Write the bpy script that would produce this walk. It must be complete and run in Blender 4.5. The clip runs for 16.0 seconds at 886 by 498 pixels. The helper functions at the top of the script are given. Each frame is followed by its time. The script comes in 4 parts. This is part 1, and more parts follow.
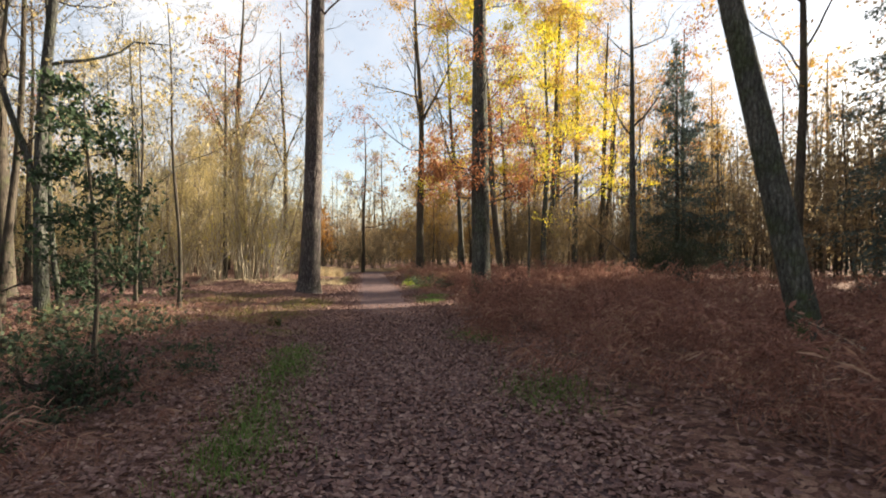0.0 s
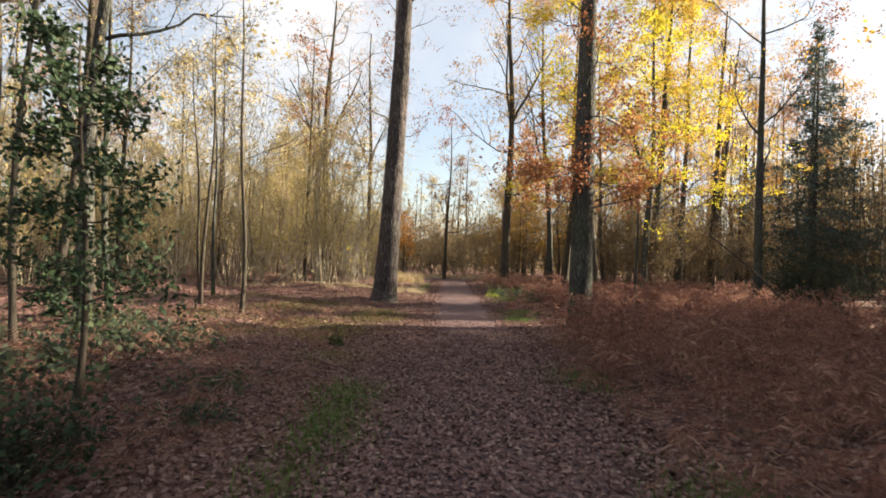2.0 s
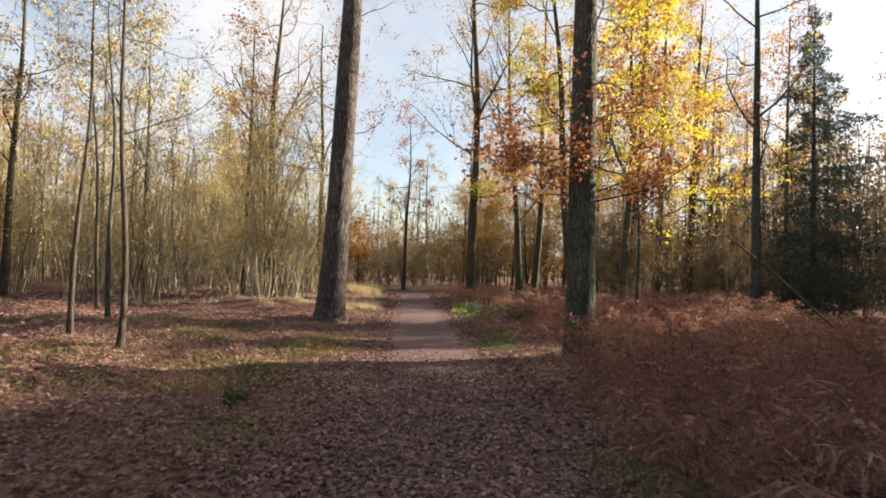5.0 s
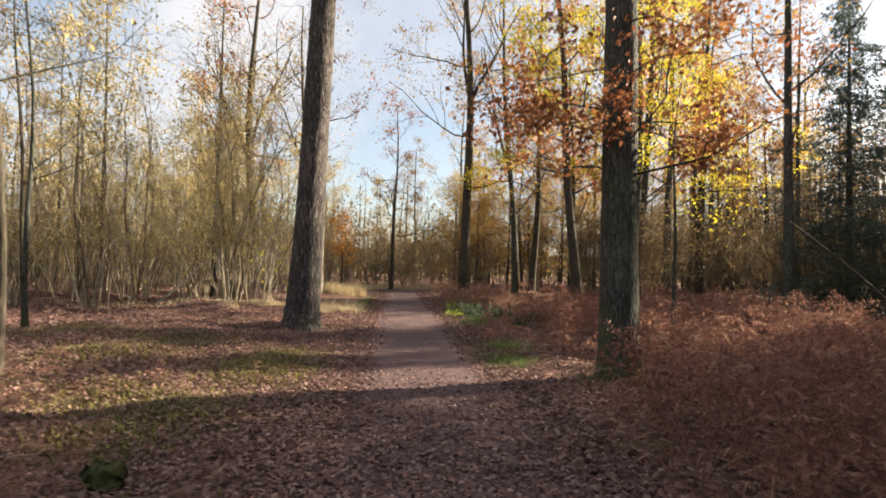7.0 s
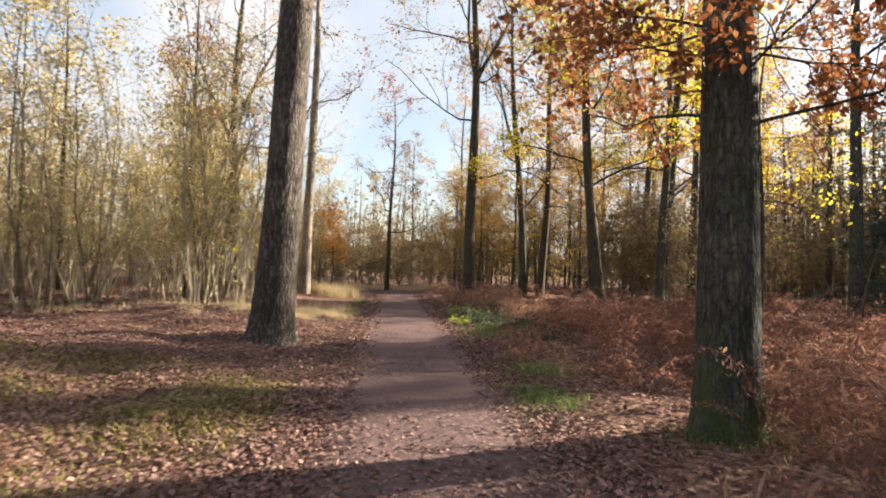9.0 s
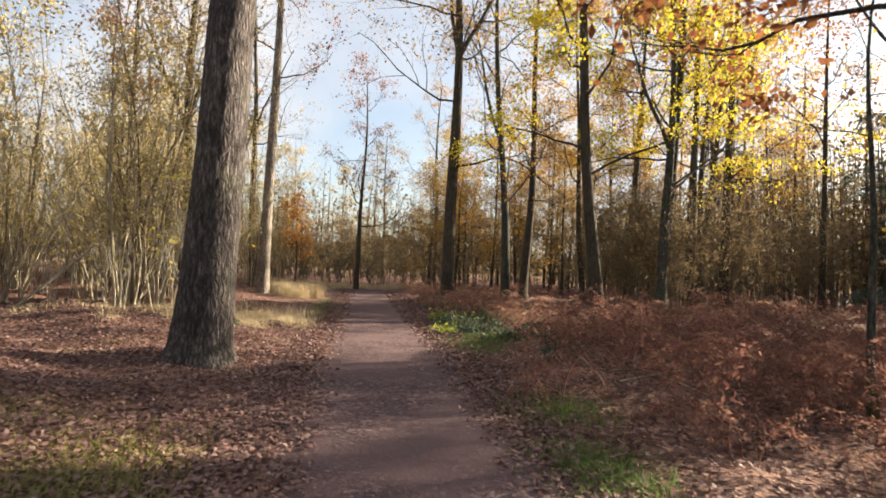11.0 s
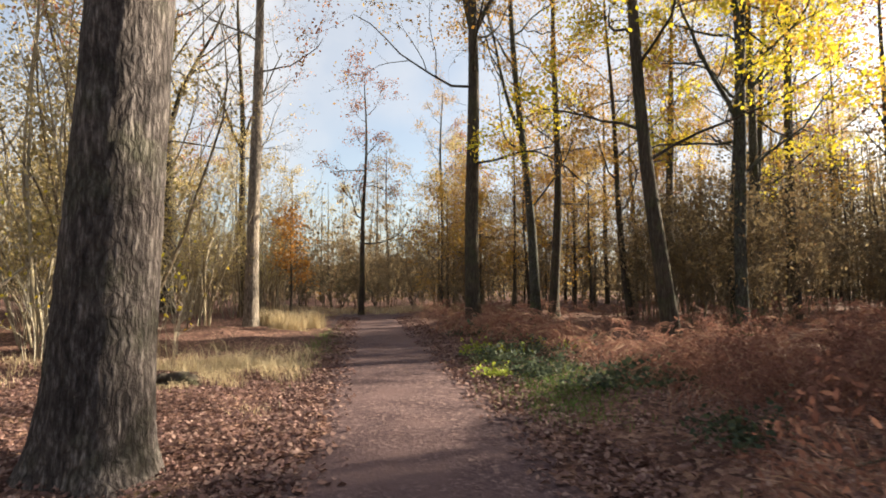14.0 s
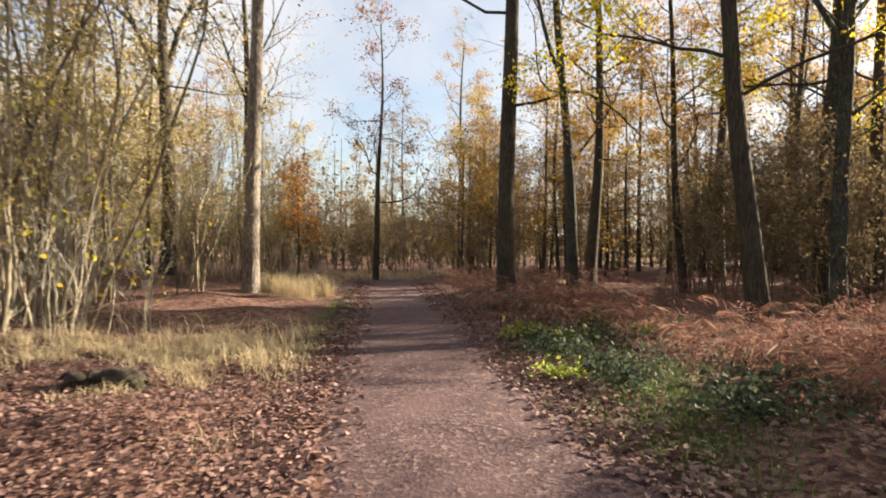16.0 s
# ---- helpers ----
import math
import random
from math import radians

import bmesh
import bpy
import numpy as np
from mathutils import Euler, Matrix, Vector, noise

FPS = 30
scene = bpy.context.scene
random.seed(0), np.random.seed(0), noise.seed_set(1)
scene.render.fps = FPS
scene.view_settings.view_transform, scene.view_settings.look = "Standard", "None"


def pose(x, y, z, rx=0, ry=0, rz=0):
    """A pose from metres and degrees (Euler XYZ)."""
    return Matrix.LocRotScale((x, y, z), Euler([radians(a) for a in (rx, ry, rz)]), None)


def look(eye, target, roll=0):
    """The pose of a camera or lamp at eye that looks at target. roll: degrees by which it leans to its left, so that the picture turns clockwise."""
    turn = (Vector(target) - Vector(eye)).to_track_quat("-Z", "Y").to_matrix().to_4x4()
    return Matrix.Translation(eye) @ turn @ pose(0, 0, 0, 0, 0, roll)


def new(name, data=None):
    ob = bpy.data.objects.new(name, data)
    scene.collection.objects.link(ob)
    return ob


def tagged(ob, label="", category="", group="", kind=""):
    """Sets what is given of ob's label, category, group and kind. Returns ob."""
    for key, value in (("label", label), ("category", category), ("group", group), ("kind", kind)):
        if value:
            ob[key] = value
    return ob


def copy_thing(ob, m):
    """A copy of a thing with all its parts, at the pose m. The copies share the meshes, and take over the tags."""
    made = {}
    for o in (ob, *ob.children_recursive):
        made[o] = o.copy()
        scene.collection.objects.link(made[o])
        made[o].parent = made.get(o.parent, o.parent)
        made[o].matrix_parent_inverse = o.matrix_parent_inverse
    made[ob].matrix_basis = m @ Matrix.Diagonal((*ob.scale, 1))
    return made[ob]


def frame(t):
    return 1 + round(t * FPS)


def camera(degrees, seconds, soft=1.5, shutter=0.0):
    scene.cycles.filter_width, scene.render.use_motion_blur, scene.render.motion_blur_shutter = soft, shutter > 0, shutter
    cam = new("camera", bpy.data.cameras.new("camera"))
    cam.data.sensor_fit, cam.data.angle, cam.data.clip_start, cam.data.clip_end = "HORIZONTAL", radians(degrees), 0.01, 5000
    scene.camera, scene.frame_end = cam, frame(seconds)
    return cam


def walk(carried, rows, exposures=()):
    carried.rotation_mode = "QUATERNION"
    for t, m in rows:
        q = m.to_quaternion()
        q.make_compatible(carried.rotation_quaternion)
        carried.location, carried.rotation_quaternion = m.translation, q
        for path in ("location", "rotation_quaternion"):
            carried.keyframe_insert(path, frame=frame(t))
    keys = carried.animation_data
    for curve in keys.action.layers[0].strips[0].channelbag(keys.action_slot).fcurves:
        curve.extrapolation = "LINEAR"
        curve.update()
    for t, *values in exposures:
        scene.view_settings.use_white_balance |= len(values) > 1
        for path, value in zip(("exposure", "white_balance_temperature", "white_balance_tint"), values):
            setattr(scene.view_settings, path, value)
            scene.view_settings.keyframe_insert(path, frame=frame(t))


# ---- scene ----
cam = camera(78.4, 16.0, soft=1.8, shutter=0.4)
EXPOSE, KELVIN, TINT = 2.32, 6700, 10
METRES, EYE, TILT, LEAN, TURN = 19.0, 1.5, 0.5, 0.0, -8.25
ROWS = [
    (0.0, 0.0, 0.0, 0.0, -0.0, 0.0, -0.0),
    (0.5, 0.0, 0.0279, -0.0003, 1.96, -2.37, 0.09),
    (1.0, -0.0016, 0.0572, 0.0027, 5.62, -0.72, -1.67),
    (1.5, -0.0068, 0.0805, 0.0041, 5.79, 0.58, -2.76),
    (2.0, -0.0129, 0.1103, 0.0045, 8.68, 0.48, -2.23),
    (2.5, -0.022, 0.1393, 0.0031, 8.25, -0.3, -2.3),
    (3.0, -0.0244, 0.1633, 0.0039, 8.18, 1.02, -1.65),
    (3.5, -0.029, 0.1931, 0.003, 7.94, 1.22, -1.85),
    (4.0, -0.0299, 0.2207, 0.005, 5.6, 1.01, -2.73),
    (6.5, -0.0507, 0.3731, 0.0008, 3.78, 2.72, -1.59),
    (7.0, -0.0527, 0.406, -0.0007, 3.18, 1.51, -1.52),
    (7.5, -0.0555, 0.4419, -0.0039, 2.5, -0.47, -1.5),
    (8.0, -0.0635, 0.4763, -0.0044, 6.28, -0.94, -1.78),
    (8.5, -0.0648, 0.5099, -0.0022, 4.82, 1.15, -1.87),
    (9.0, -0.07, 0.5474, -0.0041, 2.88, 1.51, -1.88),
    (9.5, -0.0738, 0.5768, -0.0035, -0.9, 0.56, -1.88),
    (10.0, -0.0793, 0.6081, -0.0041, 0.23, 1.73, -2.05),
    (12.5, -0.1027, 0.7663, -0.0074, -1.78, 0.7, -2.59),
    (13.0, -0.1063, 0.7946, -0.0079, -2.03, 3.08, -1.84),
    (13.5, -0.1144, 0.8268, -0.0074, -0.4, 3.17, -1.19),
    (14.0, -0.1218, 0.8578, -0.0084, 0.02, 3.33, 0.24),
    (14.5, -0.1298, 0.8888, -0.0076, 3.26, 3.67, -0.63),
    (15.0, -0.1343, 0.9204, -0.0074, 2.68, 0.33, -1.26),
    (15.5, -0.1384, 0.9515, -0.0081, 3.88, 0.63, -0.89),
    (16.0, -0.1433, 0.986, -0.009, 1.44, -0.51, -0.67),
]
walk(cam, [(t, pose(0, 0, EYE, TILT, LEAN, TURN) @ pose(METRES * x, METRES * y, METRES * z, 90 + pitch, roll, yaw)) for t, x, y, z, yaw, pitch, roll in ROWS],
     exposures=[(t, EXPOSE + e, KELVIN, TINT) for t, e in ((0.0, 0.06), (3.5, 0.0), (7.0, -0.05), (9.5, 0.15), (10.2, 0.12), (12.5, -0.24), (13.0, -0.26), (14.5, -0.06), (16.0, -0.04))])

# ---- world, sun ----
SUN_AZ, SUN_EL = radians(74), radians(20)
world = bpy.data.worlds.new("world")
scene.world = world
world.use_nodes = True
wn = world.node_tree.nodes
sky = wn.new("ShaderNodeTexSky")
sky.sky_type, sky.sun_disc = "NISHITA", False
sky.sun_elevation, sky.sun_rotation = SUN_EL, SUN_AZ
sky.air_density, sky.dust_density = 1.0, 1.5
wco, wnoise, wramp, wmix = wn.new("ShaderNodeTexCoord"), wn.new("ShaderNodeTexNoise"), wn.new("ShaderNodeValToRGB"), wn.new("ShaderNodeMix")
wnoise.inputs["Scale"].default_value, wnoise.inputs["Detail"].default_value = 2.2, 6.0
wramp.color_ramp.elements[0].position, wramp.color_ramp.elements[1].position = 0.4, 0.62
wramp.color_ramp.elements[0].color, wramp.color_ramp.elements[1].color = (0.28, 0.28, 0.28, 1), (1.0, 1.0, 1.0, 1)
wmix.data_type = "RGBA"
wmix.inputs[7].default_value = (3.9, 4.0, 4.2, 1)
wl = world.node_tree.links
wl.new(wco.outputs["Generated"], wnoise.inputs["Vector"])
wl.new(wnoise.outputs["Fac"], wramp.inputs[0])
wl.new(wramp.outputs[0], wmix.inputs[0])
wl.new(sky.outputs[0], wmix.inputs[6])
wl.new(wmix.outputs[2], wn["Background"].inputs[0])
wn["Background"].inputs[1].default_value = 0.05
sun = new("sun", bpy.data.lights.new("sun", "SUN"))
sun.data.energy, sun.data.angle, sun.data.color = 5.0, radians(0.6), (1.0, 0.86, 0.66)
TO_SUN = Vector((math.sin(SUN_AZ) * math.cos(SUN_EL), math.cos(SUN_AZ) * math.cos(SUN_EL), math.sin(SUN_EL)))
sun.matrix_world = look((40, 30, 40), Vector((40, 30, 40)) - TO_SUN)


# ---- materials ----
def ramp_node(nt, stops):
    n = nt.nodes.new("ShaderNodeValToRGB")
    while len(n.color_ramp.elements) < len(stops):
        n.color_ramp.elements.new(0.5)
    for e, (p, c) in zip(n.color_ramp.elements, stops):
        e.position, e.color = p, (*c, 1)
    return n


def noise_node(nt, scale, detail=4.0, stretch=None, rough=0.6):
    co = nt.nodes.new("ShaderNodeTexCoord")
    n = nt.nodes.new("ShaderNodeTexNoise")
    n.inputs["Scale"].default_value, n.inputs["Detail"].default_value = scale, detail
    n.inputs["Roughness"].default_value = rough
    src = co.outputs["Object"]
    if stretch:
        m = nt.nodes.new("ShaderNodeMapping")
        m.inputs["Scale"].default_value = stretch
        nt.links.new(src, m.inputs[0])
        src = m.outputs[0]
    nt.links.new(src, n.inputs["Vector"])
    return n


def mix_node(nt, fac, a, b, mode="MIX"):
    n = nt.nodes.new("ShaderNodeMix")
    n.data_type, n.blend_type = "RGBA", mode
    if isinstance(fac, float):
        n.inputs[0].default_value = fac
    else:
        nt.links.new(fac, n.inputs[0])
    for slot, v in ((6, a), (7, b)):
        if isinstance(v, tuple):
            n.inputs[slot].default_value = (*v, 1)
        else:
            nt.links.new(v, n.inputs[slot])
    return n.outputs[2]


def base_mat(name, rough=0.85, spec=0.2):
    m = bpy.data.materials.new(name)
    m.use_nodes = True
    b = m.node_tree.nodes["Principled BSDF"]
    b.inputs["Roughness"].default_value = rough
    b.inputs["Specular IOR Level"].default_value = spec
    return m, m.node_tree, b


def bump(nt, b, height, strength, dist):
    n = nt.nodes.new("ShaderNodeBump")
    n.inputs["Strength"].default_value, n.inputs["Distance"].default_value = strength, dist
    nt.links.new(height, n.inputs["Height"])
    nt.links.new(n.outputs[0], b.inputs["Normal"])


def bark_mat(name, dark, mid, light, moss=0.0, fine=9.0, plates=0.0, foot=0.0):
    """Furrowed bark, grain running up the stem, green algae in blotches."""
    m, nt, b = base_mat(name, 0.9, 0.15)
    g = noise_node(nt, fine, 6.0, (3.0, 3.0, 0.5), 0.65)
    r = ramp_node(nt, [(0.3, dark), (0.52, mid), (0.75, light)])
    nt.links.new(g.outputs["Fac"], r.inputs[0])
    big = noise_node(nt, 1.3, 3.0)
    rb = ramp_node(nt, [(0.35, (0.65, 0.65, 0.65)), (0.7, (1.15, 1.12, 1.05))])
    nt.links.new(big.outputs["Fac"], rb.inputs[0])
    col = mix_node(nt, 1.0, r.outputs[0], rb.outputs[0], "MULTIPLY")
    if moss:
        mn = noise_node(nt, 2.2, 5.0)
        rm = ramp_node(nt, [(0.5, (0, 0, 0)), (0.66, (moss, moss, moss))])
        nt.links.new(mn.outputs["Fac"], rm.inputs[0])
        col = mix_node(nt, rm.outputs[0], col, (0.055, 0.075, 0.025))
    height = g.outputs["Fac"]
    if plates:
        v = nt.nodes.new("ShaderNodeTexVoronoi")
        v.feature = "DISTANCE_TO_EDGE"
        v.inputs["Scale"].default_value = plates
        co, mp = nt.nodes.new("ShaderNodeTexCoord"), nt.nodes.new("ShaderNodeMapping")
        mp.inputs["Scale"].default_value = (1.0, 1.0, 0.3)
        wob = noise_node(nt, 3.5, 5.0)
        nt.links.new(mix_node(nt, 0.16, co.outputs["Object"], wob.outputs["Color"]), mp.inputs[0])
        nt.links.new(mp.outputs[0], v.inputs["Vector"])
        rv = ramp_node(nt, [(0.0, (0.22, 0.2, 0.19)), (0.1, (0.6, 0.58, 0.56)), (0.3, (1.05, 1.05, 1.05))])
        nt.links.new(v.outputs["Distance"], rv.inputs[0])
        col = mix_node(nt, 0.6, col, rv.outputs[0], "MULTIPLY")
        mh = nt.nodes.new("ShaderNodeMath")
        mh.operation = "MULTIPLY_ADD"
        mh.inputs[1].default_value = 1.6
        nt.links.new(v.outputs["Distance"], mh.inputs[0])
        nt.links.new(height, mh.inputs[2])
        height = mh.outputs[0]
    if foot:
        # a ragged sleeve of moss round the lowest metre
        sep, co = nt.nodes.new("ShaderNodeSeparateXYZ"), nt.nodes.new("ShaderNodeTexCoord")
        nt.links.new(co.outputs["Object"], sep.inputs[0])
        fn, up = noise_node(nt, 3.0, 6.0), nt.nodes.new("ShaderNodeMath")
        up.operation = "MULTIPLY_ADD"
        up.inputs[1].default_value = -0.32 / foot
        nt.links.new(sep.outputs[2], up.inputs[0])
        nt.links.new(fn.outputs["Fac"], up.inputs[2])
        rf = ramp_node(nt, [(0.24, (0, 0, 0)), (0.5, (0.85, 0.85, 0.85))])
        nt.links.new(up.outputs[0], rf.inputs[0])
        col = mix_node(nt, rf.outputs[0], col, (0.055, 0.075, 0.024))
    nt.links.new(col, b.inputs["Base Color"])
    bump(nt, b, height, 0.8, 0.03)
    return m


def leaf_mat(name, stops, through_light=0.45, rough=0.6):
    """Thin leaves: each leaf takes its own tint, and lets light through."""
    m, nt, b = base_mat(name, rough, 0.12)
    geo = nt.nodes.new("ShaderNodeNewGeometry")
    info = nt.nodes.new("ShaderNodeObjectInfo")
    add = nt.nodes.new("ShaderNodeMath")
    add.operation = "MULTIPLY_ADD"
    add.inputs[1].default_value, add.inputs[2].default_value = 0.3, 0.0
    nt.links.new(info.outputs["Random"], add.inputs[0])
    sc = nt.nodes.new("ShaderNodeMath")
    sc.operation = "MULTIPLY_ADD"
    sc.inputs[1].default_value = 0.7
    nt.links.new(geo.outputs["Random Per Island"], sc.inputs[0])
    nt.links.new(add.outputs[0], sc.inputs[2])
    r = ramp_node(nt, stops)
    nt.links.new(sc.outputs[0], r.inputs[0])
    grain = noise_node(nt, 40.0, 2.0)
    rg = ramp_node(nt, [(0.3, (0.75, 0.75, 0.75)), (0.7, (1.1, 1.1, 1.1))])
    nt.links.new(grain.outputs["Fac"], rg.inputs[0])
    col = mix_node(nt, 1.0, r.outputs[0], rg.outputs[0], "MULTIPLY")
    nt.links.new(col, b.inputs["Base Color"])
    if through_light:
        tr = nt.nodes.new("ShaderNodeBsdfTranslucent")
        nt.links.new(col, tr.inputs[0])
        mx = nt.nodes.new("ShaderNodeMixShader")
        mx.inputs[0].default_value = through_light
        nt.links.new(b.outputs[0], mx.inputs[1])
        nt.links.new(tr.outputs[0], mx.inputs[2])
        nt.links.new(mx.outputs[0], nt.nodes["Material Output"].inputs[0])
    return m


def soil_mat(name, stops, patch, patch_at, scale=16.0, relief=0.03):
    """Litter and soil: flecks at leaf size, broader patches of moss or bare earth."""
    m, nt, b = base_mat(name, 0.95, 0.1)
    v = nt.nodes.new("ShaderNodeTexVoronoi")
    v.inputs["Scale"].default_value = scale
    co = nt.nodes.new("ShaderNodeTexCoord")
    wob = noise_node(nt, 7.0, 3.0)
    wm = mix_node(nt, 0.12, co.outputs["Object"], wob.outputs["Color"])
    nt.links.new(wm, v.inputs["Vector"])
    sep = nt.nodes.new("ShaderNodeSeparateColor")
    nt.links.new(v.outputs["Color"], sep.inputs[0])
    r = ramp_node(nt, stops)
    nt.links.new(sep.outputs[0], r.inputs[0])
    fine = noise_node(nt, 60.0, 4.0)
    rf = ramp_node(nt, [(0.3, (0.5, 0.5, 0.5)), (0.7, (1.25, 1.25, 1.25))])
    nt.links.new(fine.outputs["Fac"], rf.inputs[0])
    col = mix_node(nt, 1.0, r.outputs[0], rf.outputs[0], "MULTIPLY")
    pn = noise_node(nt, 0.45, 5.0)
    rp = ramp_node(nt, [(patch_at, (0, 0, 0)), (patch_at + 0.12, (0.8, 0.8, 0.8))])
    nt.links.new(pn.outputs["Fac"], rp.inputs[0])
    col = mix_node(nt, rp.outputs[0], col, patch)
    nt.links.new(col, b.inputs["Base Color"])
    hs = nt.nodes.new("ShaderNodeMath")
    hs.operation = "ADD"
    nt.links.new(v.outputs["Distance"], hs.inputs[0])
    nt.links.new(fine.outputs["Fac"], hs.inputs[1])
    bump(nt, b, hs.outputs[0], 0.8, relief)
    return m


M_OAK = bark_mat("oak_bark", (0.03, 0.031, 0.029), (0.092, 0.096, 0.09), (0.185, 0.19, 0.175), 0.5, 9.0, 24.0, 1.0)
M_PINE = bark_mat("pine_bark", (0.03, 0.026, 0.028), (0.098, 0.086, 0.087), (0.31, 0.285, 0.285), 0.25, 9.0, 20.0)
# pine bark made paler all round: the sun's brightness put into the colour
M_PINESTEM = bark_mat("sunlit_pine_bark", (0.12, 0.1, 0.09), (0.3, 0.265, 0.235), (0.52, 0.48, 0.43), 0.05, 9.0, 18.0)
M_DARKBARK = bark_mat("dark_bark", (0.022, 0.019, 0.016), (0.065, 0.055, 0.046), (0.13, 0.11, 0.09), 0.35)
M_HAZEL = bark_mat("hazel_bark", (0.2, 0.17, 0.12), (0.4, 0.35, 0.26), (0.6, 0.54, 0.43), 0.15, 14.0)
M_TWIG = bark_mat("brown_twig_bark", (0.08, 0.063, 0.044), (0.19, 0.15, 0.105), (0.32, 0.265, 0.185), 0.1, 14.0)
M_PALE = bark_mat("pale_twig_bark", (0.2, 0.18, 0.15), (0.36, 0.33, 0.27), (0.52, 0.48, 0.41), 0.0, 14.0)
M_YELLOW = leaf_mat("yellow_leaf", [(0.0, (0.3, 0.33, 0.04)), (0.35, (0.58, 0.53, 0.04)), (0.7, (0.68, 0.54, 0.05)), (1.0, (0.46, 0.24, 0.035))], 0.5)
M_AMBER = leaf_mat("amber_leaf", [(0.0, (0.2, 0.1, 0.035)), (0.35, (0.36, 0.2, 0.045)), (0.7, (0.44, 0.3, 0.06)), (1.0, (0.3, 0.12, 0.04))], 0.5)
M_ORANGE = leaf_mat("orange_leaf", [(0.0, (0.3, 0.12, 0.03)), (0.5, (0.44, 0.21, 0.045)), (1.0, (0.52, 0.32, 0.06))], 0.4)
M_RUSSET = leaf_mat("russet_leaf", [(0.0, (0.18, 0.068, 0.036)), (0.5, (0.31, 0.125, 0.055)), (1.0, (0.42, 0.22, 0.09))], 0.3)
M_STRAWLEAF = leaf_mat("olive_yellow_leaf", [(0.0, (0.27, 0.225, 0.11)), (0.45, (0.43, 0.35, 0.16)), (0.8, (0.54, 0.44, 0.2)), (1.0, (0.38, 0.27, 0.14))], 0.4)
M_HOLLY = leaf_mat("holly_leaf", [(0.0, (0.02, 0.035, 0.02)), (0.6, (0.035, 0.06, 0.03)), (1.0, (0.06, 0.085, 0.04))], 0.15, 0.65)
M_SPRUCE = leaf_mat("spruce_needle", [(0.0, (0.04, 0.06, 0.055)), (0.6, (0.075, 0.1, 0.09)), (1.0, (0.13, 0.155, 0.125))], 0.3, 0.85)
M_BRAMBLE = leaf_mat("bramble_leaf", [(0.0, (0.04, 0.058, 0.042)), (0.5, (0.065, 0.086, 0.056)), (0.85, (0.12, 0.14, 0.075)), (1.0, (0.19, 0.12, 0.07))], 0.3, 0.75)
M_BRACKEN = leaf_mat("dead_bracken", [(0.0, (0.105, 0.05, 0.042)), (0.4, (0.185, 0.09, 0.072)), (0.75, (0.275, 0.145, 0.108)), (1.0, (0.41, 0.28, 0.2))], 0.35, 0.85)
M_LIME = leaf_mat("lime_leaf", [(0.0, (0.2, 0.27, 0.05)), (0.6, (0.38, 0.42, 0.07)), (1.0, (0.55, 0.5, 0.1))], 0.45, 0.6)
M_GRASS = leaf_mat("green_grass", [(0.0, (0.07, 0.12, 0.03)), (0.6, (0.12, 0.19, 0.05)), (1.0, (0.25, 0.25, 0.09))], 0.4, 0.6)
M_STRAW = leaf_mat("straw_grass", [(0.0, (0.4, 0.32, 0.2)), (0.5, (0.57, 0.47, 0.3)), (1.0, (0.7, 0.61, 0.43))], 0.4, 0.7)
M_FALLEN = leaf_mat("fallen_leaf", [(0.0, (0.08, 0.047, 0.047)), (0.3, (0.145, 0.084, 0.077)), (0.6, (0.205, 0.125, 0.11)), (0.85, (0.31, 0.215, 0.185)), (1.0, (0.45, 0.37, 0.335))], 0.15, 0.7)
M_MOSS = leaf_mat("moss", [(0.0, (0.1, 0.095, 0.035)), (0.6, (0.17, 0.155, 0.055)), (1.0, (0.28, 0.235, 0.09))], 0.2, 0.9)
M_FAR = leaf_mat("far_leaf", [(0.0, (0.11, 0.085, 0.055)), (0.4, (0.2, 0.15, 0.09)), (0.75, (0.3, 0.23, 0.12)), (1.0, (0.28, 0.15, 0.08))], 0.35, 0.8)
M_TREELINE = soil_mat("far_treeline", [(0.0, (0.07, 0.05, 0.03)), (0.5, (0.13, 0.095, 0.05)), (1.0, (0.2, 0.14, 0.07))], (0.1, 0.085, 0.05), 0.5, 1.2, 0.3)
M_GROUND = soil_mat("leaf_litter", [(0.0, (0.05, 0.028, 0.025)), (0.35, (0.115, 0.062, 0.052)), (0.7, (0.18, 0.102, 0.08)), (1.0, (0.27, 0.17, 0.13))], (0.09, 0.085, 0.03), 0.6, 17.0, 0.03)
M_PATH = soil_mat("trodden_path", [(0.0, (0.07, 0.045, 0.05)), (0.5, (0.1, 0.066, 0.069)), (0.85, (0.135, 0.09, 0.089)), (1.0, (0.23, 0.16, 0.145))], (0.12, 0.079, 0.079), 0.5, 34.0, 0.005)

# ---- mesh tools ----
RNG = np.random.default_rng(7)


class Build:
    """Collects quads as arrays, and makes one mesh of them."""

    def __init__(self):
        self.v, self.q, self.n = [], [], 0

    def add(self, verts, quads):
        self.v.append(verts)
        self.q.append(quads + self.n)
        self.n += len(verts)

    def mesh(self, name, material, smooth=False):
        v = np.concatenate(self.v).astype(np.float32)
        q = np.concatenate(self.q).astype(np.int32)
        me = bpy.data.meshes.new(name)
        me.vertices.add(len(v))
        me.vertices.foreach_set("co", v.ravel())
        me.loops.add(len(q) * 4)
        me.loops.foreach_set("vertex_index", q.ravel())
        me.polygons.add(len(q))
        me.polygons.foreach_set("loop_start", np.arange(len(q), dtype=np.int32) * 4)
        if smooth:
            me.polygons.foreach_set("use_smooth", np.ones(len(q), dtype=bool))
        me.update(calc_edges=True)
        me.materials.append(material)
        return me


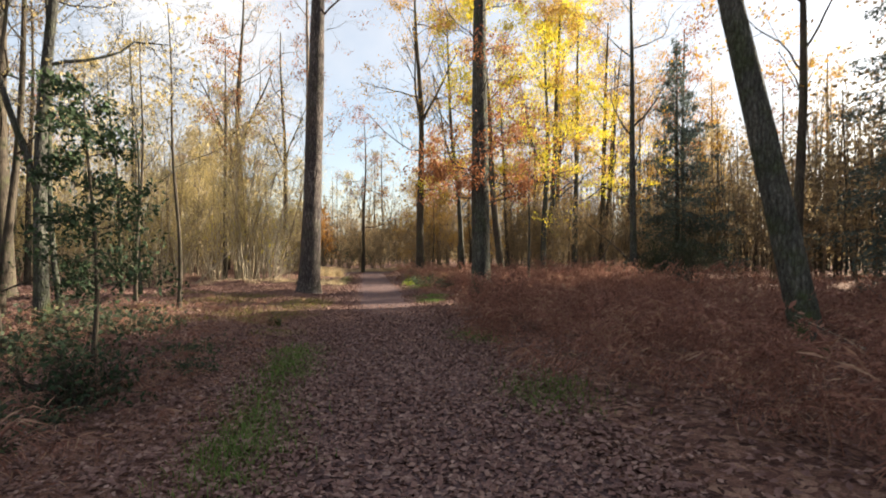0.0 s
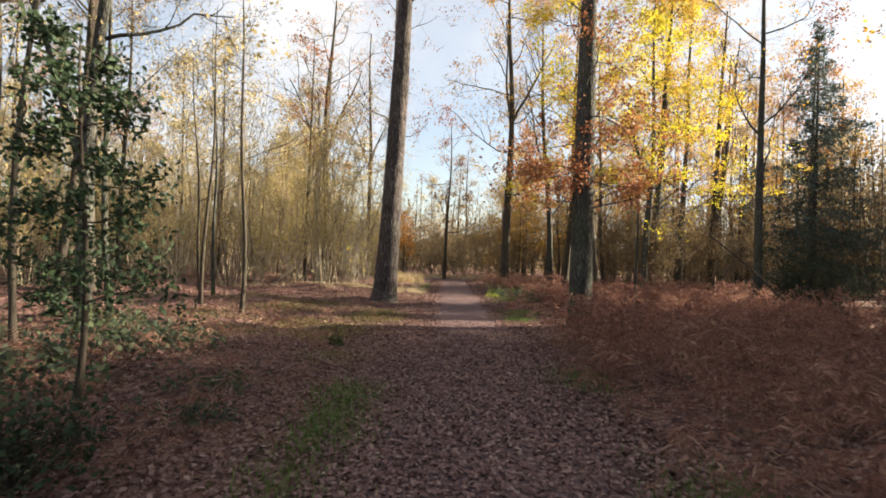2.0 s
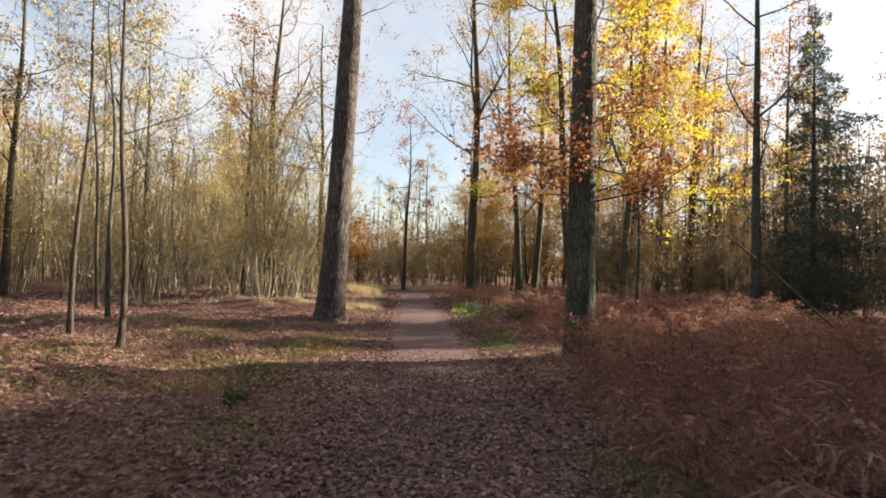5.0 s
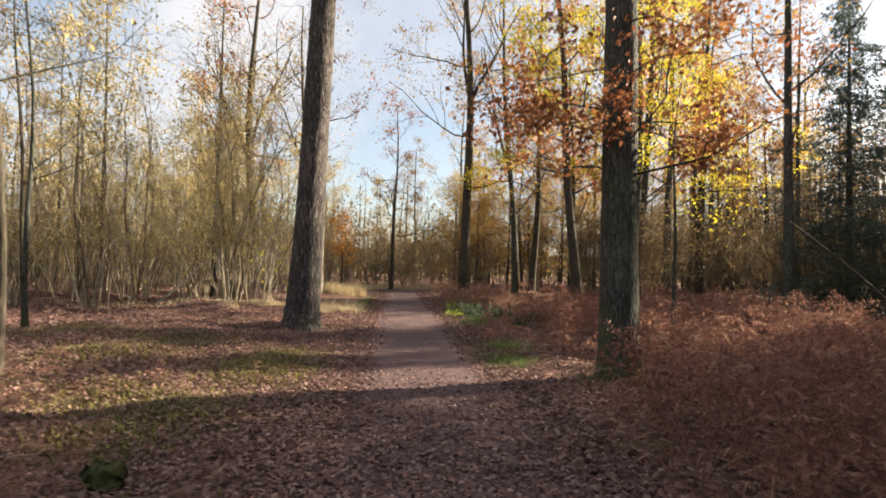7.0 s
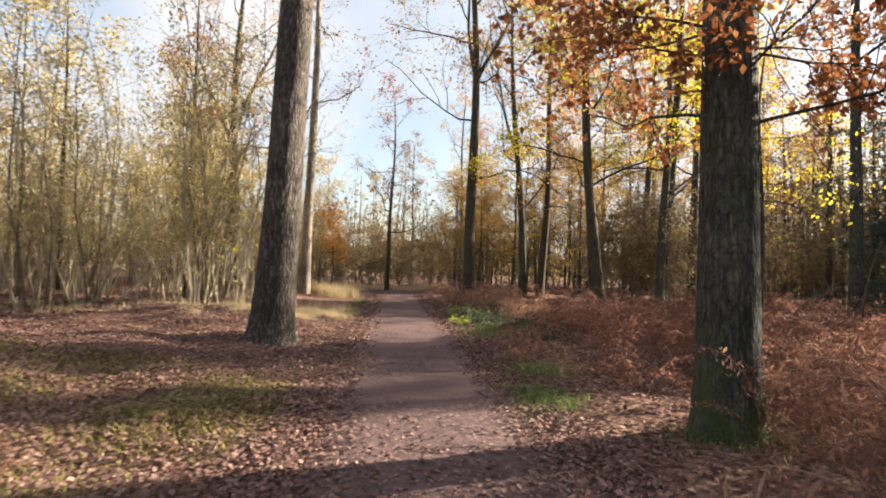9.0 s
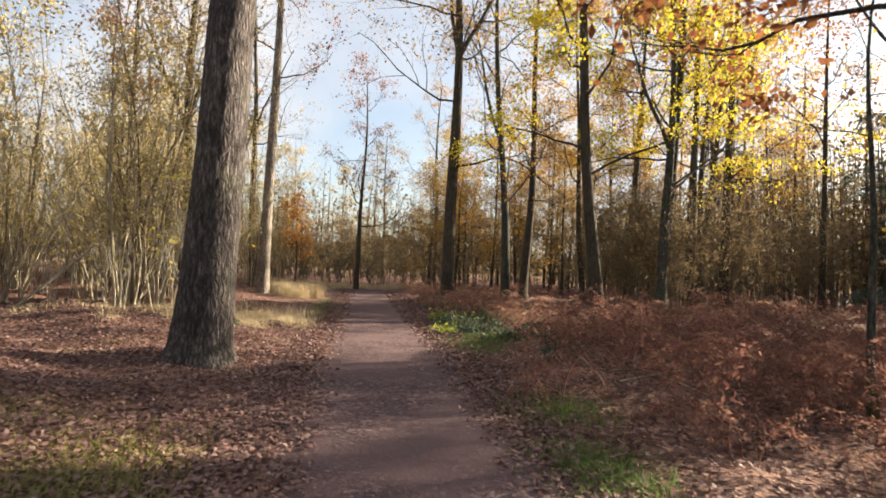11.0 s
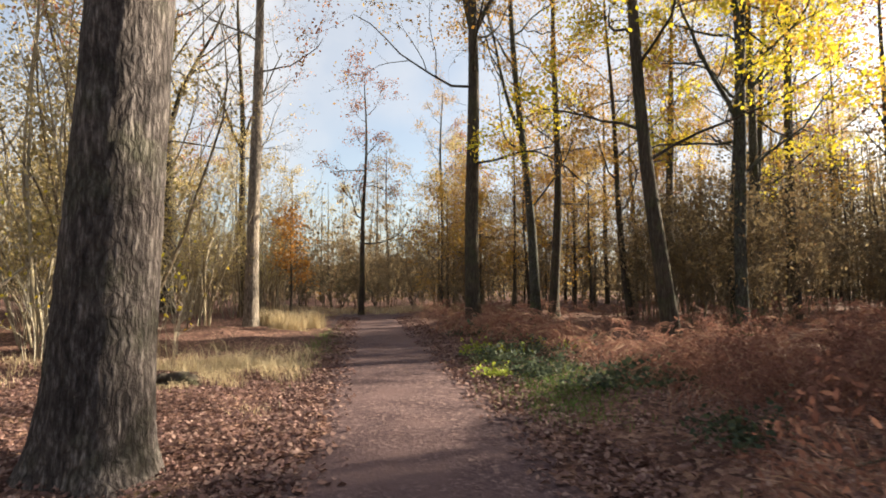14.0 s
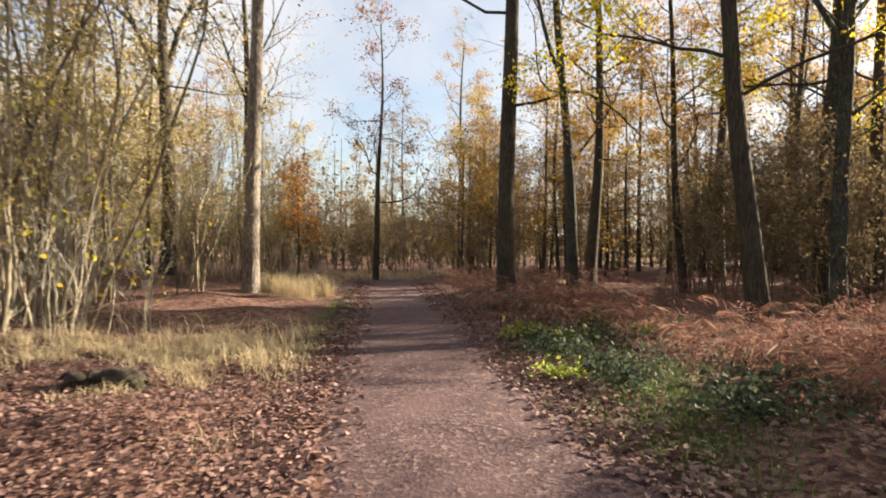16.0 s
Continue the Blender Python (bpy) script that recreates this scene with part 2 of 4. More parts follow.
def unit(a):
    return a / np.maximum(np.linalg.norm(a, axis=-1, keepdims=True), 1e-9)


def tube(pts, radii, sides):
    """A tapered stem along points: rings of verts, and quads between them."""
    pts, radii = np.asarray(pts, float), np.asarray(radii, float)
    d = unit(np.gradient(pts, axis=0))
    ref = np.where(np.abs(d[:, 2:3]) < 0.9, [[0.0, 0.0, 1.0]], [[1.0, 0.0, 0.0]])
    if np.ptp((np.abs(d[:, 2]) < 0.9).astype(int)) > 0:
        ref = np.tile([[0.31, 0.87, 0.12]], (len(pts), 1))
    a = unit(np.cross(d, ref))
    b = np.cross(d, a)
    th = np.linspace(0, 2 * np.pi, sides, endpoint=False)
    v = pts[:, None] + radii[:, None, None] * (np.cos(th)[None, :, None] * a[:, None] + np.sin(th)[None, :, None] * b[:, None])
    n = len(pts)
    i, j = np.meshgrid(np.arange(n - 1), np.arange(sides), indexing="ij")
    k = (j + 1) % sides
    q = np.stack([i * sides + j, i * sides + k, (i + 1) * sides + k, (i + 1) * sides + j], -1).reshape(-1, 4)
    return v.reshape(-1, 3), q


def leaves(rng, centres, size, aspect=0.6, flat=0.0):
    """One small pointed blade with a folded midrib for each centre. flat: 1 lies level, 0 any way."""
    n = len(centres)
    s = size * rng.uniform(0.6, 1.35, (n, 1))
    ax = rng.normal(size=(n, 3))
    ax[:, 2] *= 1 - 0.85 * flat
    ax = unit(ax)
    up = rng.normal(size=(n, 3)) * (1 - 0.75 * flat) + np.array([0, 0, 1.0]) * flat * 1.2
    si = unit(np.cross(up, ax))
    nn = np.cross(ax, si)
    fold = s * rng.uniform(0.05, 0.35, (n, 1))
    v = np.stack([centres - ax * s, centres + si * s * aspect + nn * fold + ax * s * 0.15, centres + ax * s, centres - si * s * aspect + nn * fold + ax * s * 0.15], 1)
    return v.reshape(-1, 3), np.arange(n * 4).reshape(-1, 4)


def part(name, me, parent, label=""):
    ob = new(name, me)
    ob.parent = parent
    if label:
        ob["label"] = label
    return ob


def smooth01(a, lo, hi):
    t = np.clip((a - lo) / (hi - lo), 0, 1)
    return t * t * (3 - 2 * t)


PATH_MID, PATH_HALF = 0.6, 1.15


def edge_wave(y):
    return 0.13 * np.sin(y * 0.9) + 0.09 * np.sin(y * 2.3 + 1.0) + 0.05 * np.sin(y * 5.1)


def ground_z(x, y):
    """Height of the forest floor: level along the path, hummocky beside it."""
    x, y = np.asarray(x, float), np.asarray(y, float)
    off = smooth01(np.abs(x - PATH_MID), PATH_HALF - 0.1, PATH_HALF + 1.6)
    h = 0.07 * np.sin(x * 0.9 + 0.6 * np.sin(y * 0.5)) + 0.06 * np.sin(y * 0.8 + x * 0.5 + 2) + 0.035 * np.sin(x * 2.7 + y * 1.9) + 0.03 * np.sin(y * 3.1 - x * 1.7)
    fine = 0.006 * np.sin(x * 7 + 2 * np.sin(y * 3)) + 0.006 * np.sin(y * 8.3 + x * 2.1)
    return off * (h + 0.09) + fine


def gz(x, y):
    return float(ground_z(x, y))


# ---- ground and path ----
def axis_steps(lo, hi, step, reach):
    mid = np.arange(lo, hi + 1e-6, step)
    far = np.cumsum(step * 1.28 ** np.arange(1, 60))
    far = far[far < reach]
    return np.concatenate([(lo - far)[::-1], mid, hi + far])


def grid_build(xs, ys, zf):
    b = Build()
    X, Y = np.meshgrid(xs, ys, indexing="xy")
    v = np.stack([X, Y, zf(X, Y)], -1).reshape(-1, 3)
    w = len(xs)
    i, j = np.meshgrid(np.arange(len(ys) - 1), np.arange(w - 1), indexing="ij")
    b.add(v, np.stack([i * w + j, i * w + j + 1, (i + 1) * w + j + 1, (i + 1) * w + j], -1).reshape(-1, 4))
    return b


ground = new("ground", grid_build(axis_steps(-14, 14, 0.22, 900), axis_steps(-2, 48, 0.22, 900), ground_z).mesh("ground", M_GROUND, True))
tagged(ground, "woodland floor of brown leaf litter with mossy patches", "ground", kind="structure")


def path_surface():
    b = Build()
    ys = np.arange(-6, 46, 0.16)
    us = np.linspace(-1, 1, 17)
    U, Y = np.meshgrid(us, ys)
    half = PATH_HALF + edge_wave(Y) * np.sign(U) * 0.8 + 0.05 * np.sin(Y * 9.0 + U)
    half = half + 0.5 * smooth01(Y, 29, 36)
    X = PATH_MID + U * half - 0.35 * smooth01(Y, 30, 40) * np.where(U < 0, 1.0, 0.6)
    Z = ground_z(X, Y) + 0.02 * (1 - U ** 4) - 0.012 * (np.abs(U) > 0.99)
    w = len(us)
    i, j = np.meshgrid(np.arange(len(ys) - 1), np.arange(w - 1), indexing="ij")
    b.add(np.stack([X, Y, Z], -1).reshape(-1, 3), np.stack([i * w + j, i * w + j + 1, (i + 1) * w + j + 1, (i + 1) * w + j], -1).reshape(-1, 4))
    return b.mesh("path", M_PATH, True)


tagged(new("path", path_surface()), "trodden earth footpath strewn with fallen brown leaves", "path", kind="structure")


# ---- trees ----
def turned(rng, d, angle):
    """A direction at an angle from d, to a random side."""
    s = unit(np.cross(d, rng.normal(size=3)))
    return unit(d * math.cos(angle) + s * math.sin(angle))


def stem_points(rng, start, d, length, segs, wander, lift):
    pts = [np.array(start, float)]
    d = unit(np.array(d, float))
    for _ in range(segs):
        d = unit(d + rng.normal(size=3) * wander + np.array([0, 0, lift]))
        pts.append(pts[-1] + d * length / segs)
    return np.array(pts)


def limb_mesh(rng, start, d, length, r0, levels, twigs, out, tips, lift=0.05, wander=0.2):
    """One limb with its side branches and twigs, into out; twig points into tips."""
    segs = 7 if levels > 1 else 2 + 2 * levels
    pts = stem_points(rng, start, d, length, segs, wander, lift)
    rad = r0 * np.linspace(1, 0.28, segs + 1)
    out.add(*tube(pts, rad, 6 if r0 > 0.03 else (4 if r0 > 0.012 else 3)))
    if levels == 0:
        tips.append(pts[1:])
        return
    if levels == 1:
        tips.append(pts[2:])
    for _ in range(twigs[-levels]):
        f = rng.uniform(0.25, 1.0)
        k = min(int(f * segs), segs - 1)
        p = pts[k] + (pts[k + 1] - pts[k]) * (f * segs - k)
        dd = turned(rng, unit(pts[k + 1] - pts[k]), rng.uniform(0.5, 1.05))
        limb_mesh(rng, p, dd, length * rng.uniform(0.35, 0.6), max(r0 * (1 - 0.6 * f) * 0.5, 0.004), levels - 1, twigs, out, tips, lift, wander * 1.1)


def trunk_mesh(rng, pts, radii, sides, flare, ridges, material, name="trunk"):
    """A trunk with spreading roots at its foot and furrowed bark."""
    rings = max(int(len(pts)), 2)
    v, q = tube(pts, radii, sides)
    v = v.reshape(rings, sides, 3)
    c = np.asarray(pts)[:, None]
    th = np.linspace(0, 2 * np.pi, sides, endpoint=False)[None]
    h = (np.asarray(pts)[:, 2] - pts[0][2])[:, None]
    ph = rng.uniform(0, 6.28, 6)
    roots = np.exp(-h / 0.28) * flare * (0.75 + 0.3 * np.sin(3 * th + ph[0]) + 0.25 * np.sin(5 * th + ph[1]))
    roots = roots + 0.12 * flare * np.exp(-h / 1.6)
    bumpy = 0.03 * np.sin(2 * th + 0.7 * h + ph[2]) + 0.02 * np.sin(3 * th - 1.1 * h + ph[3])
    if ridges:
        n1 = np.sin(ridges * th + 1.6 * np.sin(1.7 * h + ph[4]) + 0.8 * np.sin(5.3 * h))
        n2 = np.sin((ridges + 7) * th - 2.0 * np.sin(1.1 * h + ph[5]) + 3.1 * h)
        bumpy = bumpy + 0.022 * np.abs(n1) ** 0.6 + 0.016 * np.abs(n2) ** 0.6
        bumpy = bumpy + 0.012 * rng.normal(size=bumpy.shape)
    v = c + (v - c) * (1 + roots + bumpy)[..., None]
    b = Build()
    b.add(v.reshape(-1, 3), q)
    return b.mesh(name, material, True)


def tree(name, rng, height, r, bark, leaf, leaf_n, leaf_size, limbs, base, limb_len, lean=(0, 0), levels=2, twigs=(6, 5),
         wander=0.03, sides=12, ridges=0, flare=0.5, spread=0.25, rise=(0.5, 1.1), limb_parts=False, bend=None, leaf_low=0.0, rings=None, thick=0.045, fork=None, bias=0.85, sprays=()):
    """A broadleaf: Empty at its foot > trunk, limbs, crown. base: height of the lowest limb."""
    root = new(name)
    n = rings or max(int(height * 2.5), 12)
    z = np.linspace(0, 1, n) ** (1.6 if ridges else 1.0)
    ph = rng.uniform(0, 6.28, 4)
    x = lean[0] * z * height + wander * height * (0.3 * np.sin(3.5 * z + ph[0]) - 0.3 * np.sin(ph[0]) + 0.12 * np.sin(9 * z + ph[1]) - 0.12 * np.sin(ph[1]))
    y = lean[1] * z * height + wander * height * (0.3 * np.sin(3.1 * z + ph[2]) - 0.3 * np.sin(ph[2]) + 0.12 * np.sin(8 * z + ph[3]) - 0.12 * np.sin(ph[3]))
    if bend is not None:
        x = x + bend[0] * np.sin(np.pi * np.clip(z * height / bend[1], 0, 1))
    pts = np.stack([x, y, z * height - 0.12], -1)
    rad = r * (1 - 0.82 * z ** 1.1)
    part("trunk", trunk_mesh(rng, pts, rad, sides, flare, ridges, bark), root)
    tips, out = [], Build()
    for f, side, up, ln in fork or ():
        k = int(np.searchsorted(z, f))
        d = np.array([math.cos(side) * (1 - up), math.sin(side) * (1 - up), up])
        limb_mesh(rng, pts[k], d, ln, rad[k] * 0.62, max(levels, 2), twigs, out, tips, 0.06, 0.1)
        part("limb", out.mesh("limb", bark, True), root)
        out = Build()
    for i in range(limbs):
        f = base / height + (1 - base / height) * ((i + rng.uniform(0.1, 0.9)) / limbs) ** bias
        f = min(f, 0.985)
        k = int(np.searchsorted(z, f))
        p = pts[min(k, n - 1)]
        az = i * 2.4 + rng.uniform(-0.5, 0.5)
        el = rng.uniform(*rise)
        d = np.array([math.cos(az) * math.cos(el), math.sin(az) * math.cos(el), math.sin(el)])
        ln = limb_len * (1.1 - 0.65 * (f - base / height) / max(1 - base / height, 0.01)) * rng.uniform(0.7, 1.2)
        limb_mesh(rng, p, d, ln, min(rad[min(k, n - 1)] * 0.42, thick), levels, twigs, out, tips)
        if limb_parts:
            part("limb", out.mesh("limb", bark, True), root)
            out = Build()
    for z0, az, el, ln in sprays:
        k = int(np.searchsorted(pts[:, 2], z0))
        own, at = Build(), []
        limb_mesh(rng, pts[k], (math.cos(az) * math.cos(el), math.sin(az) * math.cos(el), math.sin(el)), ln, 0.018, 2, (9, 5), own, at, -0.03, 0.16)
        spray = part("limb", own.mesh("limb", bark, True), root)
        at = np.concatenate(at)
        own = Build()
        m = int(330 * ln)
        own.add(*leaves(rng, at[rng.integers(0, len(at), m)] + rng.normal(size=(m, 3)) * 0.07, 0.045, 0.55))
        tagged(part("leaf_spray", own.mesh("leaf_spray", leaf), spray), kind="stuff")
    if out.n:
        tagged(part("branchwork", out.mesh("branchwork", bark, True), root), kind="stuff")
    if leaf_n:
        t = np.concatenate(tips)
        t = t[t[:, 2] > leaf_low]
        sprays = t[rng.integers(0, len(t), max(leaf_n // 9, 1))]
        c = sprays[rng.integers(0, len(sprays), leaf_n)] + rng.normal(size=(leaf_n, 3)) * spread * np.array([1, 1, 0.55])
        b = Build()
        b.add(*leaves(rng, c, leaf_size))
        part("crown", b.mesh("crown", leaf), root)
    return root


def plant(root, x, y, turn=0.0, s=1.0, sink=0.0):
    root.matrix_basis = pose(x, y, gz(x, y) - sink, 0, 0, turn) @ Matrix.Scale(s, 4)
    return root


def rg(seed):
    return np.random.default_rng(seed)


BIG = "large trees beside the path"
# tall pine-like trunk on the path's edge, leaning a little over it
tagged(plant(tree("tree", rg(1), 24, 0.375, M_PINE, M_RUSSET, 900, 0.05, 10, 8.5, 4.0, (0.035, 0.0), 3, (5, 4, 3), 0.008, 64, 17, 0.55, 0.2, rings=150, limb_parts=True), -2.1, 21.3, 0), "tall grey-brown tree with deeply furrowed bark on the path's edge", "tree", BIG)
# oak standing in the bracken
tagged(plant(tree("oak_tree", rg(2), 18, 0.275, M_OAK, M_RUSSET, 5200, 0.042, 18, 2.9, 2.3, (0.004, 0.0), 3, (5, 4, 3), 0.008, 56, 15, 0.4, 0.16, (-0.1, 0.6), rings=130, limb_parts=True, thick=0.02, bias=1.9,
     sprays=((3.55, 3.3, -0.05, 1.2), (3.6, 4.1, -0.1, 1.0), (3.75, 3.0, 0.05, 1.4), (3.5, 5.9, 0.05, 1.2), (3.7, 0.3, 0.1, 1.5), (4.4, 2.8, 0.2, 1.5), (4.9, 5.0, 0.2, 1.6))), 3.33, 15.3, 0), "dark oak with algae-green trunk and russet leaves in bracken", "tree", BIG)
# leaning trunk
tagged(plant(tree("leaning_tree", rg(3), 15, 0.215, M_OAK, M_RUSSET, 500, 0.05, 7, 5.5, 3.0, (-0.21, 0.03), 3, (4, 4, 3), 0.012, 40, 11, 0.25, 0.2, rings=90, limb_parts=True), 6.6, 7.2, 0), "smooth grey tree leaning over dead bracken", "tree", BIG)
# sunlit pine stem on the far left edge of the path
tagged(plant(tree("pine_tree", rg(4), 20, 0.225, M_PINESTEM, M_RUSSET, 1500, 0.06, 12, 8.0, 3.5, (0.0, 0.0), 3, (5, 4, 3), 0.01, 28, 9, 0.3, 0.2, (0.0, 0.6), rings=70, limb_parts=True, thick=0.035), -3.64, 35.15, 0), "straight pine stem beside the path, bark coloured pale as if sunlit", "tree", BIG)

FORKS = {11: ((0.48, 2.6, 0.7, 6.0), (0.5, 0.2, 0.75, 6.0)), 12: ((0.4, 3.0, 0.75, 7.0),), 19: ((0.38, 3.0, 0.7, 8.0), (0.42, 0.3, 0.72, 8.0), (0.5, 2.2, 0.8, 6.0)),
         20: ((0.42, 2.8, 0.75, 6.0), (0.44, 0.4, 0.75, 6.0)), 22: ((0.4, 0.3, 0.75, 7.0),), 21: ((0.35, 3.0, 0.75, 6.0),), 27: ((0.2, 2.9, 0.85, 6.0),)}
MIDS = (
    # x, y, height, r, lean, leaf, leaves, crown base, limbs, seed, label
    (3.42, 33.2, 19, 0.25, (0.0, 0), M_AMBER, 5500, 5.0, 12, 11, "slim dark oak with sparse amber leaves beside the path"),
    (6.74, 37.2, 18, 0.2, (-0.05, 0), M_AMBER, 4200, 4.0, 13, 12, "crooked oak with amber leaves growing from the bracken"),
    (8.1, 39.0, 19, 0.21, (0.0, 0), M_AMBER, 5200, 4.0, 13, 13, "upright oak hung with amber autumn leaves"),
    (7.42, 28.7, 18, 0.2, (-0.10, 0.02), M_YELLOW, 17000, 3.4, 15, 14, "leaning oak with bright yellow leaves"),
    (10.95, 31.3, 19, 0.205, (0.015, 0), M_YELLOW, 19000, 3.4, 16, 15, "stout dark oak with bright yellow leaves"),
    (15.4, 41.9, 18, 0.25, (0.02, 0), M_AMBER, 3500, 5.0, 12, 16, "dark oak deep in the wood with amber leaves"),
    (-0.1, 44.3, 12, 0.14, (0.0, 0), M_RUSSET, 2200, 3.0, 11, 17, "slender young tree with few leaves at the path's end"),
    (7.1, 65.0, 19, 0.22, (0.0, 0), M_AMBER, 4500, 3.5, 13, 18, "slim far oak with thin amber foliage"),
    (-9.85, 45.9, 22, 0.34, (0.01, 0), M_AMBER, 2200, 8.0, 13, 19, "bare spreading oak above the thicket"),
    (-6.3, 47.0, 20, 0.22, (-0.01, 0), M_RUSSET, 900, 7.0, 10, 20, "thin dark nearly bare tree"),
    (10.1, 29.75, 16, 0.17, (0.0, 0.02), M_AMBER, 7000, 3.5, 11, 21, "slim oak with amber leaves in bracken"),
    (20.95, 43.7, 18, 0.22, (0.03, 0), M_AMBER, 2500, 6.0, 11, 22, "straight dark tree in the deep wood"),
    (18.6, 40.5, 18, 0.2, (0.06, 0), M_AMBER, 1000, 6.0, 11, 23, "slanting dark tree in the deep wood"),
    (12.5, 23.9, 17, 0.17, (0.02, 0), M_AMBER, 1000, 4.0, 11, 24, "dark oak behind the bracken"),
    (-4.81, 15.07, 8, 0.055, (0.0, 0), M_STRAWLEAF, 500, 3.0, 9, 25, "crooked dark sapling on the open leaf floor"),
    (-5.95, 11.1, 12, 0.13, (0.02, 0), M_STRAWLEAF, 900, 4.0, 9, 27, "dark twin-stemmed tree among evergreen holly"),
    (-6.9, 10.2, 11, 0.13, (-0.12, 0), M_STRAWLEAF, 400, 4.5, 8, 28, "leaning dark tree at the edge of the thicket"),
    (-6.3, 16.2, 8, 0.05, (0.03, 0), M_STRAWLEAF, 400, 3.0, 8, 29, "thin crooked sapling on the leaf floor"),
    (-5.4, 9.0, 9, 0.045, (0.02, 0), M_STRAWLEAF, 500, 2.6, 8, 38, "thin dark sapling among brambles"),
    (-6.2, 12.3, 10, 0.06, (-0.03, 0), M_STRAWLEAF, 700, 3.0, 9, 39, "slim dark sapling leaning from the brambles"),
    (-7.8, 13.0, 12, 0.09, (0.01, 0), M_STRAWLEAF, 900, 3.4, 10, 40, "dark young tree at the edge of the thicket"),
    (-8.6, 11.6, 11, 0.07, (0.04, 0), M_STRAWLEAF, 800, 3.0, 9, 41, "dark young tree with thin yellowing leaves"),
    (-7.6, 20.0, 9, 0.06, (0.0, 0), M_STRAWLEAF, 500, 3.0, 8, 30, "slim dark sapling before the thicket"),
    (-9.2, 22.5, 9, 0.06, (-0.03, 0), M_STRAWLEAF, 500, 3.0, 8, 32, "slim leaning sapling before the thicket"),
    (5.63, 18.0, 5.5, 0.045, (0.02, 0), M_YELLOW, 480, 2.2, 8, 33, "small sapling with yellow leaves in the bracken"),
    (-3.0, 39.5, 4.4, 0.05, (0.0, 0), M_ORANGE, 1700, 0.5, 12, 34, "young beech with glowing orange leaves beside the path"),
    (9.6, 35.0, 14, 0.13, (-0.03, 0), M_AMBER, 6000, 2.5, 10, 35, "slim oak with amber leaves among larger trunks"),
    (13.4, 33.5, 17, 0.2, (0.05, 0), M_YELLOW, 12000, 4.0, 10, 36, "dark trunk among yellow oak foliage"),
    (15.8, 34.5, 17, 0.22, (0.0, 0), M_AMBER, 6000, 4.0, 10, 37, "stout dark trunk in the deep wood"),
    (-11.5, 19.5, 17, 0.26, (-0.01, 0), M_STRAWLEAF, 1200, 6.0, 11, 26, "mossy pale oak trunk on the woodland floor"),
)
for x, y, hgt, r, lean, leaf, ln, cb, nl, seed, label in MIDS:
    tagged(plant(tree("oak_tree" if r > 0.1 else "sapling", rg(seed), hgt, r, M_DARKBARK if seed % 3 else M_OAK, leaf, ln, 0.055 if r > 0.1 or leaf is M_ORANGE else 0.03, nl, cb, 0.24 * hgt, lean, 3, (5, 4, 3), 0.032 if r > 0.1 else 0.05, 16, 0, 0.45, 0.22, (0.0, 0.9), limb_parts=True, fork=FORKS.get(seed)), x, y, 0), label, "tree", "oaks of the wood")


YOUNG = [tagged(tree("young_oak", rg(200 + i), (8.5, 10.0, 7.0)[i], 0.09, M_DARKBARK, M_AMBER, (3200, 3800, 2800)[i], 0.055, 13, 1.6, 2.8, (0.01, 0), 2, (6, 5), 0.04, 10, 0, 0.4, 0.3, (-0.1, 0.7)),
                "young oak with low amber-brown foliage", "tree", "young oaks") for i in range(3)]
r = rg(210)
spots = []
while len(spots) < 22:
    x, y = r.uniform(4.5, 24), r.uniform(38, 54)
    if 32.4 < y - 0.287 * x < 40.5 or any((x - a) ** 2 + (y - b) ** 2 < 4 for a, b in spots):
        continue
    spots.append((x, y))
for i, (x, y) in enumerate(spots):
    ob = YOUNG[i] if i < 3 else copy_thing(YOUNG[i % 3], Matrix())
    ob.matrix_basis = pose(x, y, gz(x, y), 0, 0, r.uniform(0, 360)) @ Matrix.Scale(r.uniform(0.8, 1.2), 4)


# ---- spruce ----
def spruce(rng, height):
    root = new("spruce_tree")
    z = np.linspace(0, 1, 24)
    part("trunk", trunk_mesh(rng, np.stack([0 * z, 0 * z, z * height - 0.1], -1), 0.14 * (1 - 0.94 * z), 10, 0.3, 0, M_DARKBARK), root)
    out, needles = Build(), Build()
    for i in range(112):
        f = 0.05 + 0.94 * (i + rng.uniform(-0.9, 0.9)) / 113
        ln = (1 - f) ** 0.75 * height * 0.25 * rng.uniform(0.35, 1.3) + 0.1
        az = i * 2.39996 + rng.uniform(-0.3, 0.3)
        d = (math.cos(az), math.sin(az), rng.uniform(-0.3, 0.25))
        pts = stem_points(rng, (0, 0, f * height), d, ln, 6, 0.09, -0.02)
        out.add(*tube(pts, 0.022 * (1 - f * 0.6) * np.linspace(1, 0.25, 7), 4))
        n = int(ln * 95) + 8
        k = rng.uniform(0.12, 1, n)
        c = np.stack([np.interp(k, np.linspace(0, 1, 7), pts[:, a]) for a in range(3)], -1)
        side = np.array([-math.sin(az), math.cos(az), 0])
        c = c + side * (rng.normal(size=(n, 1)) * 0.17 * ln * (1.15 - k)[:, None]) + np.array([0, 0, -1.0]) * np.abs(rng.normal(size=(n, 1))) * 0.22
        needles.add(*leaves(rng, c, 0.085, 0.26, 0.15))
    tagged(part("branchwork", out.mesh("branchwork", M_DARKBARK, True), root), kind="stuff")
    part("crown", needles.mesh("crown", M_SPRUCE), root)
    return root


